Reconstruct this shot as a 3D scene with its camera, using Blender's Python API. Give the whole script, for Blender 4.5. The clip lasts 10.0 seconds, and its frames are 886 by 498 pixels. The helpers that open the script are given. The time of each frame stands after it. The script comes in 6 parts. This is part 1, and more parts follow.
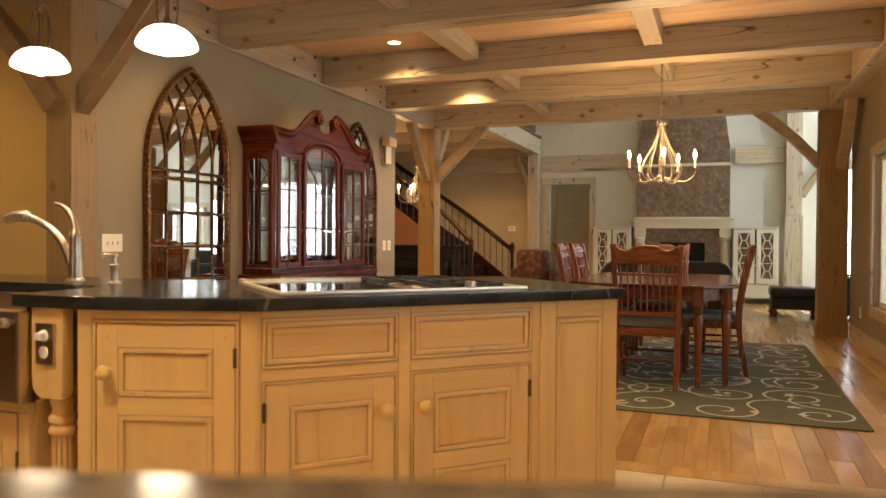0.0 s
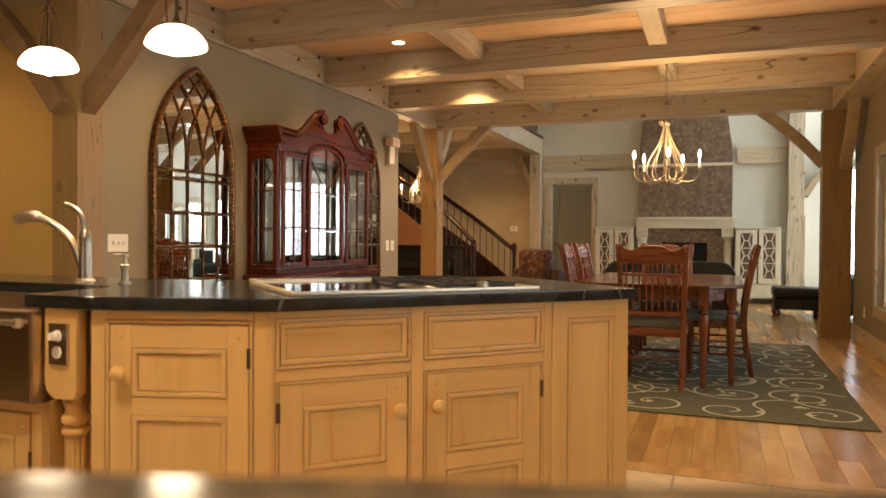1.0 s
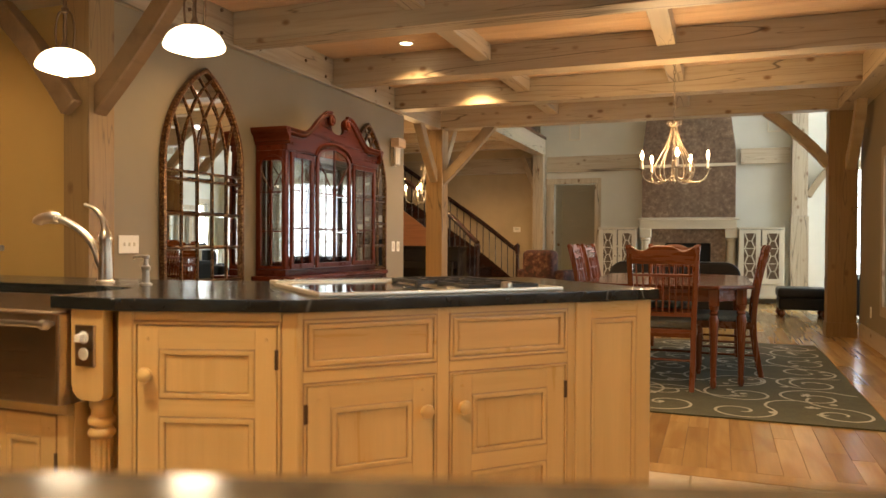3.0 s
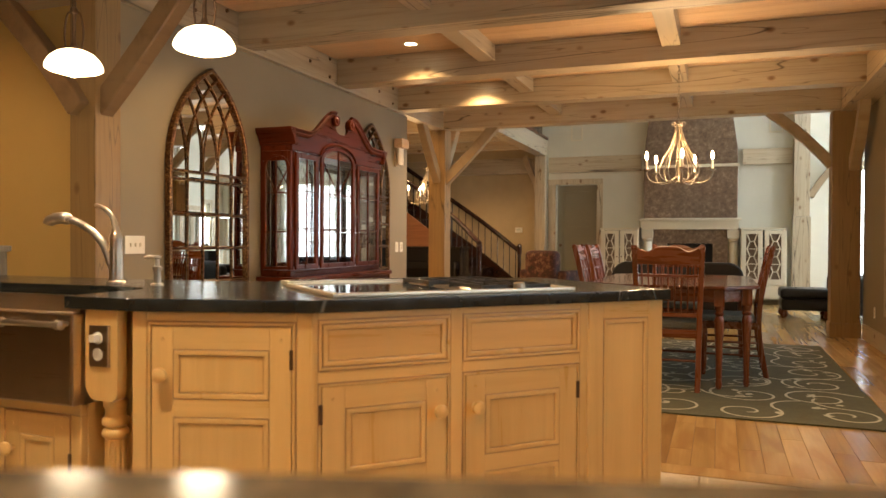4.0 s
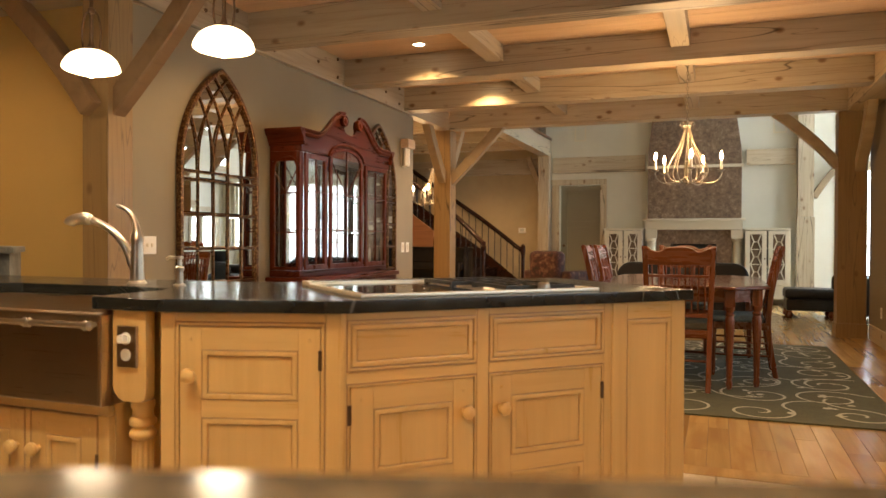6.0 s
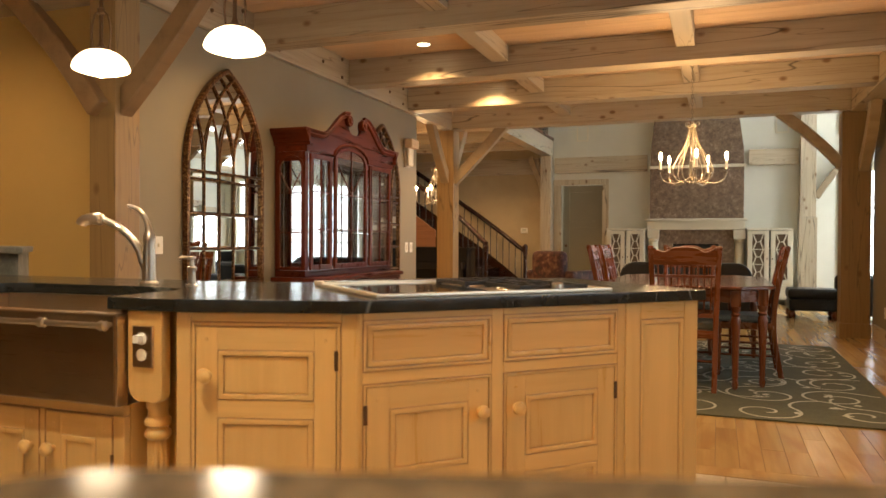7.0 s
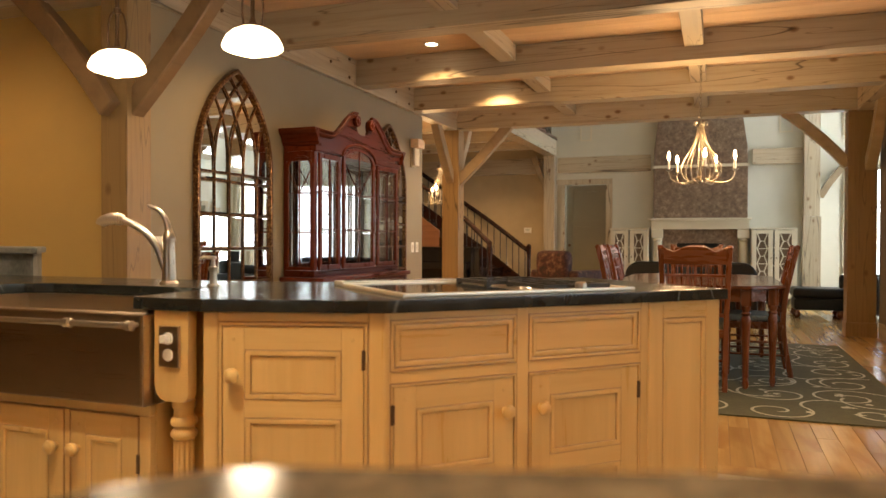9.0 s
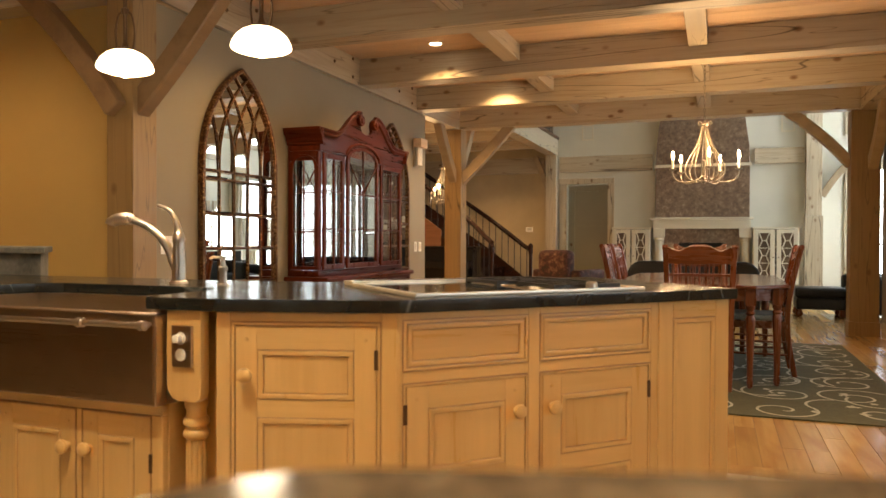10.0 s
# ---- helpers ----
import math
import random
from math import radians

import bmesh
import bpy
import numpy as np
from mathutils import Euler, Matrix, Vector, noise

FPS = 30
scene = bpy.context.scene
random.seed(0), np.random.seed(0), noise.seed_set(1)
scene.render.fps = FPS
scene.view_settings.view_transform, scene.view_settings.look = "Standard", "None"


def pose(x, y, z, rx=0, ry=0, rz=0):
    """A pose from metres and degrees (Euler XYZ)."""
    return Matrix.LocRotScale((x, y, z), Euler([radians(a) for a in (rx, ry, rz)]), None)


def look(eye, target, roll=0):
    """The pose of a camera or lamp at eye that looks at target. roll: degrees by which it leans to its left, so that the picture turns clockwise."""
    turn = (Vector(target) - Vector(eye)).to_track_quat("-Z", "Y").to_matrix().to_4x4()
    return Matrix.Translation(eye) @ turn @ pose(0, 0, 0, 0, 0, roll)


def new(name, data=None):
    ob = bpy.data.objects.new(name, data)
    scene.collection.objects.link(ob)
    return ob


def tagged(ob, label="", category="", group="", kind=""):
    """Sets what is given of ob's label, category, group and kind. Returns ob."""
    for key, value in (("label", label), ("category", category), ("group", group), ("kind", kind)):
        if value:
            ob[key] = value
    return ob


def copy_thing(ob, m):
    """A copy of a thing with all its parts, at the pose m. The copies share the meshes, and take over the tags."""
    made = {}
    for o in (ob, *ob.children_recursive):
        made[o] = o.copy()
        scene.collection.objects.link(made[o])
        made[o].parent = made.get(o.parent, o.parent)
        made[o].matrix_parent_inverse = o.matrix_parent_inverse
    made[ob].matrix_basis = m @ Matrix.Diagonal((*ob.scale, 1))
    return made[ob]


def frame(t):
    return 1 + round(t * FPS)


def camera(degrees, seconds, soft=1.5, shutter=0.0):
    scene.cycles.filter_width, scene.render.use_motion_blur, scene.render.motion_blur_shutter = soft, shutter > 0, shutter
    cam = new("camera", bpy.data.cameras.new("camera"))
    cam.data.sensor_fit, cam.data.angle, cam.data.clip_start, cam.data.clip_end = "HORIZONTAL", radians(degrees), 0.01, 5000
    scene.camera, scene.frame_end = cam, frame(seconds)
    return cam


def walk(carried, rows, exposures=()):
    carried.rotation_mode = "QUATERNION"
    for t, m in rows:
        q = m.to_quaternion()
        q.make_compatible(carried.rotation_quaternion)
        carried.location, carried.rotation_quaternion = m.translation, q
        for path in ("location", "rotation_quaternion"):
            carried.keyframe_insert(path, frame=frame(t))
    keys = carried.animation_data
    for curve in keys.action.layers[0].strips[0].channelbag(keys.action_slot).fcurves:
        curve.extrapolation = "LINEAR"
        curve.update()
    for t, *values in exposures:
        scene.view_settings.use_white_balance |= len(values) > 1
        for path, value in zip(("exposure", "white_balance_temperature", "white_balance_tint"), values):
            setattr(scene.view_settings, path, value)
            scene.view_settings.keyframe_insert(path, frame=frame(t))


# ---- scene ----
cam = camera(61.9, 10.0)
PATH = [
    (0, (0.043, 0.035, 1.08), (-0.661, 1.907, 1.053), 0.4),
    (0.5, (0.024, 0.028, 1.08), (-0.68, 1.9, 1.053), 0.4),
    (1, (0.006, 0.024, 1.08), (-0.698, 1.896, 1.053), 0.4),
    (1.5, (-0.01, 0.016, 1.079), (-0.713, 1.888, 1.053), 0.3),
    (2, (-0.027, 0.009, 1.079), (-0.73, 1.881, 1.054), 0.3),
    (2.5, (-0.048, 0.004, 1.079), (-0.75, 1.876, 1.054), 0.3),
    (4, (-0.108, -0.015, 1.078), (-0.809, 1.858, 1.055), 0.3),
    (4.5, (-0.123, -0.024, 1.079), (-0.824, 1.849, 1.056), 0.3),
    (5, (-0.14, -0.028, 1.079), (-0.841, 1.845, 1.057), 0.3),
    (5.5, (-0.162, -0.035, 1.078), (-0.862, 1.839, 1.056), 0.3),
    (7, (-0.225, -0.059, 1.078), (-0.924, 1.815, 1.056), 0.3),
    (7.5, (-0.246, -0.066, 1.078), (-0.944, 1.808, 1.055), 0.3),
    (8, (-0.264, -0.072, 1.078), (-0.963, 1.802, 1.055), 0.3),
    (8.5, (-0.281, -0.078, 1.077), (-0.979, 1.796, 1.055), 0.2),
    (9, (-0.296, -0.084, 1.076), (-0.994, 1.79, 1.054), 0.2),
    (9.5, (-0.309, -0.09, 1.076), (-1.008, 1.784, 1.054), 0.2),
    (10, (-0.327, -0.099, 1.078), (-1.025, 1.775, 1.054), 0.2),
]
walk(cam, [(t, look(eye, target, roll)) for t, eye, target, roll in PATH])
cam.data.dof.use_dof = True
cam.data.dof.focus_distance = 5.0
cam.data.dof.aperture_fstop = 3.8

# ---- world, daylight and lamps ----
world = bpy.data.worlds.new("sky")
scene.world = world
world.use_nodes = True
wn = world.node_tree.nodes
sky = wn.new("ShaderNodeTexSky")
sky.sky_type, sky.sun_disc = "NISHITA", False
sky.sun_elevation, sky.sun_rotation = radians(33), radians(-12)
wn["Background"].inputs["Strength"].default_value = 0.10
world.node_tree.links.new(sky.outputs[0], wn["Background"].inputs[0])
scene.view_settings.exposure = 0.54


def lamp(name, kind, energy, colour, m, **settings):
    data = bpy.data.lights.new(name, kind)
    data.energy, data.color = energy, colour
    for key, value in settings.items():
        if key == "size":
            data.size = value
        elif key == "size_y":
            data.shape, data.size_y = "RECTANGLE", value
        elif key == "radius":
            data.shadow_soft_size = value
        elif key == "spot":
            data.spot_size, data.spot_blend = radians(value), 0.6
        elif key == "angle":
            data.angle = radians(value)
    ob = new(name, data)
    ob.matrix_world = m
    return ob


WARM = (1.0, 0.60, 0.26)
AMBER = (1.0, 0.46, 0.13)
SOFT = (1.0, 0.84, 0.6)
OPAL_LIGHT = (1.0, 0.80, 0.55)
DAY = (0.86, 0.94, 1.0)
# the last of these is added, unseen, to warm the floor and chairs
CANS = [(-2.70, 4.20), (-2.70, 6.06), (-2.56, 7.58), (-2.65, 8.70), (0.05, 4.20)]
# unseen kitchen downlights, placed by how the island fronts are lit
KITCHEN_CANS = [(-2.6, 1.15, 32), (-1.5, 0.75, 156), (-2.1, -0.7, 112)]
# added fill: amber for the island's right end, a wash for the wall
ENTRY_CANS = [(-0.4, 1.05), (-0.7, -0.5)]
SIDE_CANS = [(-4.7, 2.2), (-6.0, 2.2)]
HALL_CANS = [(-4.35, 8.9), (-4.0, 10.2), (-4.9, 9.9), (-4.4, 11.3), (-4.0, 12.5), (-5.6, 12.5)]
CEIL = 2.83
lamp("sun", "SUN", 2.0, (1.0, 0.93, 0.82), look((-6, 30, 18), (0, 3, 0)), angle=0.6)

# ---- materials ----


def mat(name, base, rough=0.5, metal=0.0, build=None, **extra):
    m = bpy.data.materials.new(name)
    m.use_nodes = True
    b = m.node_tree.nodes["Principled BSDF"]
    b.inputs["Base Color"].default_value = (*base, 1)
    b.inputs["Roughness"].default_value = rough
    b.inputs["Metallic"].default_value = metal
    for key, value in extra.items():
        b.inputs[key.replace("_", " ")].default_value = value
    if build:
        build(m.node_tree, b)
    return m


def coords(nt, scale, kind="Object"):
    tc = nt.nodes.new("ShaderNodeTexCoord")
    mp = nt.nodes.new("ShaderNodeMapping")
    mp.inputs["Scale"].default_value = scale
    nt.links.new(tc.outputs[kind], mp.inputs[0])
    return mp.outputs[0]


def tex_noise(nt, vec, scale, detail=4.0, rough=0.55, warp=0.0):
    n = nt.nodes.new("ShaderNodeTexNoise")
    n.inputs["Scale"].default_value, n.inputs["Detail"].default_value = scale, detail
    n.inputs["Roughness"].default_value, n.inputs["Distortion"].default_value = rough, warp
    nt.links.new(vec, n.inputs["Vector"])
    return n.outputs["Fac"]


def ramp(nt, fac, stops):
    r = nt.nodes.new("ShaderNodeValToRGB")
    els = r.color_ramp.elements
    while len(els) < len(stops):
        els.new(0.5)
    for e, (p, c) in zip(els, stops):
        e.position, e.color = p, (*c, 1)
    nt.links.new(fac, r.inputs[0])
    return r.outputs[0]


def mix(nt, a, b, fac, kind="MIX"):
    m = nt.nodes.new("ShaderNodeMix")
    m.data_type, m.blend_type = "RGBA", kind
    for sock, value in ((m.inputs[0], fac), (m.inputs[6], a), (m.inputs[7], b)):
        if isinstance(value, (int, float)):
            sock.default_value = value
        elif isinstance(value, tuple):
            sock.default_value = (*value, 1)
        else:
            nt.links.new(value, sock)
    return m.outputs[2]


def bump(nt, b, height, strength, distance=0.01):
    n = nt.nodes.new("ShaderNodeBump")
    n.inputs["Strength"].default_value, n.inputs["Distance"].default_value = strength, distance
    nt.links.new(height, n.inputs["Height"])
    nt.links.new(n.outputs[0], b.inputs["Normal"])


def shade(c, k):
    return tuple(min(1.0, v * k) for v in c)


def wood(base, dark, axis, knots=False, spread=0.25, grain=1.0, rough_lo=0.35, rough_hi=0.55, relief=0.12):
    """Wood grain along one axis: broad tone, fine streaks, knots if wanted, and a tone of its own for each piece."""
    def build(nt, b):
        fine = [28.0 * grain] * 3
        fine[axis] = 1.4
        broad = [5.0] * 3
        broad[axis] = 0.6
        info = nt.nodes.new("ShaderNodeObjectInfo")
        shift = nt.nodes.new("ShaderNodeVectorMath")
        shift.operation = "ADD"
        scaled = nt.nodes.new("ShaderNodeVectorMath")
        scaled.operation = "SCALE"
        scaled.inputs[0].default_value = (7.0, 5.0, 3.0)
        nt.links.new(info.outputs["Random"], scaled.inputs["Scale"])
        nt.links.new(coords(nt, (1, 1, 1)), shift.inputs[0])
        nt.links.new(scaled.outputs[0], shift.inputs[1])

        def scaled_vec(s):
            mp = nt.nodes.new("ShaderNodeMapping")
            mp.inputs["Scale"].default_value = s
            nt.links.new(shift.outputs[0], mp.inputs[0])
            return mp.outputs[0]
        streak = tex_noise(nt, scaled_vec(fine), 1.0, 6, 0.6, 0.4)
        tone = tex_noise(nt, scaled_vec(broad), 1.0, 3, 0.5, 0.6)
        col = ramp(nt, streak, [(0.25, shade(dark, 1.0)), (0.5, base), (0.8, shade(base, 1.12))])
        col = mix(nt, col, shade(dark, 0.9), ramp(nt, tone, [(0.4, (0, 0, 0)), (0.75, (spread * 1.6,) * 3)]))
        piece = ramp(nt, info.outputs["Random"], [(0.0, (1 - spread,) * 3), (1.0, (1 + spread * 0.4,) * 3)])
        col = mix(nt, col, piece, 1.0, "MULTIPLY")
        if knots:
            sc = [5.6, 5.6, 5.6]
            sc[axis] = 3.4
            v = nt.nodes.new("ShaderNodeTexVoronoi")
            v.inputs["Scale"].default_value = 1.0
            nt.links.new(scaled_vec(sc), v.inputs["Vector"])
            col = mix(nt, col, (0.16, 0.085, 0.035), ramp(nt, v.outputs["Distance"], [(0.06, (0.95,) * 3), (0.11, (0.6,) * 3), (0.17, (0, 0, 0))]))
            cr = [9.0, 9.0, 9.0]
            cr[axis] = 0.5
            crack = tex_noise(nt, scaled_vec(cr), 1.0, 2, 0.4, 0.2)
            col = mix(nt, col, (0.07, 0.045, 0.025), ramp(nt, crack, [(0.493, (0, 0, 0)), (0.5, (0.6,) * 3), (0.507, (0, 0, 0))]))
            ck = [3.0, 3.0, 3.0]
            ck[axis] = 0.16
            check = tex_noise(nt, scaled_vec(ck), 1.0, 2, 0.4, 0.12)
            col = mix(nt, col, (0.035, 0.022, 0.012), ramp(nt, check, [(0.4375, (0, 0, 0)), (0.440, (0.85,) * 3), (0.443, (0.85,) * 3), (0.4455, (0, 0, 0))]))
        nt.links.new(col, b.inputs["Base Color"])
        nt.links.new(ramp(nt, streak, [(0.3, (rough_lo,) * 3), (0.7, (rough_hi,) * 3)]), b.inputs["Roughness"])
        bump(nt, b, streak, relief, 0.004)
    return build


def plank_wood(base, dark):
    """Satin floor boards: each plank a tone of its own, long soft grain and a few brown figures."""
    def build(nt, b):
        info = nt.nodes.new("ShaderNodeObjectInfo")
        tc = nt.nodes.new("ShaderNodeTexCoord")
        jump = nt.nodes.new("ShaderNodeVectorMath")
        jump.operation = "MULTIPLY_ADD"
        nt.links.new(info.outputs["Random"], jump.inputs[0])
        jump.inputs[1].default_value = (31.0, 17.0, 0.0)
        nt.links.new(tc.outputs["Object"], jump.inputs[2])

        def stretched(s):
            mp = nt.nodes.new("ShaderNodeMapping")
            mp.inputs["Scale"].default_value = s
            nt.links.new(jump.outputs[0], mp.inputs[0])
            return mp.outputs[0]
        grain = tex_noise(nt, stretched((36.0, 1.6, 1.0)), 1.0, 2, 0.5, 0.2)
        figure = tex_noise(nt, stretched((7.0, 1.1, 1.0)), 1.0, 3, 0.5, 0.7)
        col = ramp(nt, grain, [(0.25, shade(base, 0.86)), (0.75, shade(base, 1.1))])
        col = mix(nt, col, dark, ramp(nt, figure, [(0.42, (0, 0, 0)), (0.66, (0.85,) * 3)]))
        tone = ramp(nt, info.outputs["Random"], [(0.0, (0.62, 0.57, 0.5)), (0.4, (0.9, 0.885, 0.86)), (1.0, (1.14, 1.14, 1.12))])
        col = mix(nt, col, tone, 1.0, "MULTIPLY")
        nt.links.new(col, b.inputs["Base Color"])
        nt.links.new(ramp(nt, figure, [(0.3, (0.17,) * 3), (0.75, (0.28,) * 3)]), b.inputs["Roughness"])
    return build


def paint(base, amount=0.06):
    def build(nt, b):
        n = tex_noise(nt, coords(nt, (1, 1, 1)), 1.1, 4)
        f = tex_noise(nt, coords(nt, (1, 1, 1)), 90.0, 2)
        nt.links.new(ramp(nt, n, [(0.3, shade(base, 1 - amount)), (0.7, shade(base, 1 + amount))]), b.inputs["Base Color"])
        bump(nt, b, f, 0.12, 0.002)
    return build


def soapstone(nt, b):
    v = coords(nt, (1, 1, 1))
    cloud = tex_noise(nt, v, 6.0, 6, 0.65, 0.5)
    vein = tex_noise(nt, v, 1.15, 2, 0.45, 1.0)
    col = ramp(nt, cloud, [(0.3, (0.010, 0.010, 0.009)), (0.6, (0.019, 0.020, 0.017)), (0.8, (0.034, 0.035, 0.030))])
    col = mix(nt, col, (0.22, 0.23, 0.20), ramp(nt, vein, [(0.498, (0, 0, 0)), (0.5, (0.5,) * 3), (0.502, (0, 0, 0))]))
    nt.links.new(col, b.inputs["Base Color"])
    nt.links.new(ramp(nt, cloud, [(0.3, (0.13,) * 3), (0.75, (0.24,) * 3)]), b.inputs["Roughness"])


def speckle(c1, c2, c3, scale, gloss=0.35):
    def build(nt, b):
        v = coords(nt, (1, 1, 1))
        a = tex_noise(nt, v, scale, 8, 0.75)
        c = tex_noise(nt, v, scale * 0.08, 3)
        col = ramp(nt, a, [(0.36, c1), (0.52, c2), (0.66, c3)])
        col = mix(nt, col, shade(c1, 0.8), ramp(nt, c, [(0.4, (0, 0, 0)), (0.8, (0.5,) * 3)]))
        nt.links.new(col, b.inputs["Base Color"])
        if gloss:
            bump(nt, b, a, 0.1, 0.003)
    return build


def brushed(base, axis=0):
    def build(nt, b):
        s = [220.0] * 3
        s[axis] = 3.0
        n = tex_noise(nt, coords(nt, s), 1.0, 3)
        c = tex_noise(nt, coords(nt, (1, 1, 1)), 5.0, 3)
        nt.links.new(ramp(nt, c, [(0.3, shade(base, 0.85)), (0.7, base)]), b.inputs["Base Color"])
        nt.links.new(ramp(nt, n, [(0.3, (0.27,) * 3), (0.7, (0.33,) * 3)]), b.inputs["Roughness"])
    return build


BEAM = [mat("pickled_timber_" + "xyz"[a], (0.44, 0.355, 0.24), 0.5, build=wood((0.47, 0.395, 0.275), (0.36, 0.285, 0.18), a, True, 0.16)) for a in range(3)]
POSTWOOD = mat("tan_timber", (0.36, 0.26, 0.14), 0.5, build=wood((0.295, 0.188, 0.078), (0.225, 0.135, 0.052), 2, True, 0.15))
BROWNBRACE = mat("brown_brace", (0.25, 0.155, 0.075), 0.45, build=wood((0.25, 0.155, 0.075), (0.17, 0.1, 0.045), 1, False, 0.15, 0.3))
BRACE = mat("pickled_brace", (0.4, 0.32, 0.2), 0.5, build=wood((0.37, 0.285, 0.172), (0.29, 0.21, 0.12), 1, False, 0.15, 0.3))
CABINET = [mat("glazed_maple_" + "xyz"[a], (0.6, 0.4, 0.2), 0.4, build=wood((0.64, 0.418, 0.152), (0.585, 0.362, 0.115), a, False, 0.07, 0.8, 0.26, 0.36, 0.05)) for a in range(3)]
SOFTGLAZE = mat("thin_brown_glaze", (0.46, 0.28, 0.105), 0.45, build=paint((0.46, 0.28, 0.105), 0.2))
GLAZE = mat("dark_glaze", (0.13, 0.065, 0.022), 0.5, build=paint((0.35, 0.195, 0.072), 0.2))
CHERRY = [mat("cherry_" + "xyz"[a], (0.17, 0.04, 0.015), 0.25, build=wood((0.15, 0.042, 0.0125), (0.062, 0.015, 0.005), a, False, 0.2, 0.7, 0.2, 0.34)) for a in range(3)]
MAHOGANY = [mat("dark_mahogany_" + "xyz"[a], (0.09, 0.02, 0.009), 0.25, build=wood((0.092, 0.0175, 0.0048), (0.030, 0.006, 0.0022), a, False, 0.25, 0.7, 0.25, 0.34), Specular_IOR_Level=0.13) for a in range(3)]
TABLETOP = mat("polished_cherry", (0.11, 0.028, 0.011), 0.12, build=wood((0.085, 0.021, 0.007), (0.038, 0.009, 0.004), 1, False, 0.2, 0.7, 0.08, 0.16))
RAILWOOD = mat("dark_rail", (0.03, 0.012, 0.008), 0.2, build=wood((0.034, 0.014, 0.009), (0.016, 0.007, 0.005), 0, False, 0.2, 0.7, 0.14, 0.24))
# stringer brown lightened: the hall chandelier's glow is put into its colour
STAIRSKIN = mat("glow_lit_stringer", (0.34, 0.17, 0.09), 0.4, build=wood((0.30, 0.135, 0.066), (0.21, 0.085, 0.04), 0, False, 0.15))
NEARSTONE = mat("brown_green_granite", (0.12, 0.105, 0.075), 0.15, Specular_IOR_Level=0.06, build=speckle((0.06, 0.052, 0.036), (0.12, 0.104, 0.072), (0.2, 0.175, 0.12), 30, 0.0))
GROUT = mat("sand_grout", (0.3, 0.24, 0.16), 0.8, build=paint((0.30, 0.24, 0.16), 0.15))
PINE = mat("pine_boards", (0.6, 0.4, 0.22), 0.5, build=wood((0.64, 0.46, 0.29), (0.52, 0.34, 0.18), 0, False, 0.2))
OAK = mat("floor_planks", (0.4, 0.22, 0.09), 0.3, build=plank_wood((0.48, 0.31, 0.115), (0.34, 0.19, 0.066)))
FLOOR_GAP = mat("floor_joint", (0.12, 0.06, 0.025), 0.6, build=paint((0.12, 0.06, 0.025), 0.3))
WALL = mat("taupe_paint", (0.36, 0.33, 0.25), 0.6, build=paint((0.248, 0.207, 0.134)))
# yellower than WALL, for the kitchen side
OCHRE = mat("ochre_wall_tone", (0.47, 0.35, 0.15), 0.6, build=paint((0.54, 0.375, 0.13)))
# hall part of the far wall: warm light and soft shadows put into colour
TANWALL = mat("warm_lit_wall", (0.46, 0.36, 0.21), 0.6, build=paint((0.44, 0.345, 0.2), 0.16))
SAGE = mat("pale_grey_green_paint", (0.5, 0.5, 0.43), 0.6, build=paint((0.58, 0.57, 0.48)))
SHUT = mat("olive_grey_door_paint", (0.3, 0.29, 0.22), 0.5, build=paint((0.215, 0.198, 0.14)))
WHITE = mat("off_white_paint", (0.75, 0.71, 0.6), 0.45, build=paint((0.64, 0.585, 0.445), 0.04))
PLASTIC = mat("white_plastic", (0.8, 0.77, 0.68), 0.35, build=paint((0.8, 0.77, 0.68), 0.02))
SOAP = mat("dark_soapstone", (0.03, 0.033, 0.03), 0.2, build=soapstone)
GREYSTONE = mat("grey_soapstone", (0.2, 0.2, 0.18), 0.5, build=speckle((0.10, 0.105, 0.095), (0.19, 0.195, 0.175), (0.27, 0.27, 0.25), 9))
GRANITE = mat("brown_granite", (0.14, 0.09, 0.06), 0.45, build=speckle((0.10, 0.062, 0.038), (0.20, 0.13, 0.08), (0.36, 0.265, 0.185), 16))
TILE = mat("cream_floor_tile", (0.55, 0.45, 0.31), 0.35, build=speckle((0.42, 0.33, 0.21), (0.56, 0.46, 0.32), (0.64, 0.55, 0.41), 7))
# steel and nickel are tinted with the warm room they would mirror
STEEL = mat("brushed_steel", (0.66, 0.56, 0.43), 0.3, 1.0, build=brushed((0.70, 0.58, 0.43)))
# cooktop steel lightened: the pale wall's reflection is put into its colour
BRIGHTSTEEL = mat("wall_lit_steel", (0.85, 0.76, 0.6), 0.35, 0.75, build=brushed((0.86, 0.76, 0.58)))
NICKEL = mat("brushed_nickel", (0.62, 0.58, 0.52), 0.28, 1.0, build=brushed((0.66, 0.58, 0.46), 2))
IRON = mat("black_iron", (0.04, 0.038, 0.035), 0.4, 0.6, build=paint((0.045, 0.042, 0.038), 0.3))
BRONZE = mat("aged_bronze", (0.12, 0.075, 0.04), 0.4, 0.9, build=paint((0.13, 0.08, 0.045), 0.3))
PEWTER = mat("warm_pewter", (0.5, 0.42, 0.3), 0.4, 0.6, build=paint((0.24, 0.205, 0.155), 0.15))
GOLD = mat("aged_gilt", (0.27, 0.15, 0.06), 0.34, 0.8, build=speckle((0.035, 0.014, 0.007), (0.15, 0.068, 0.024), (0.46, 0.28, 0.11), 46))
# sink apron steel darkened: its dim reflection is put into its colour
APRON = mat("darkened_steel", (0.36, 0.27, 0.19), 0.3, 1.0, build=brushed((0.37, 0.262, 0.165)))
MIRROR = mat("mirror_glass", (0.74, 0.75, 0.73), 0.015, 1.0)
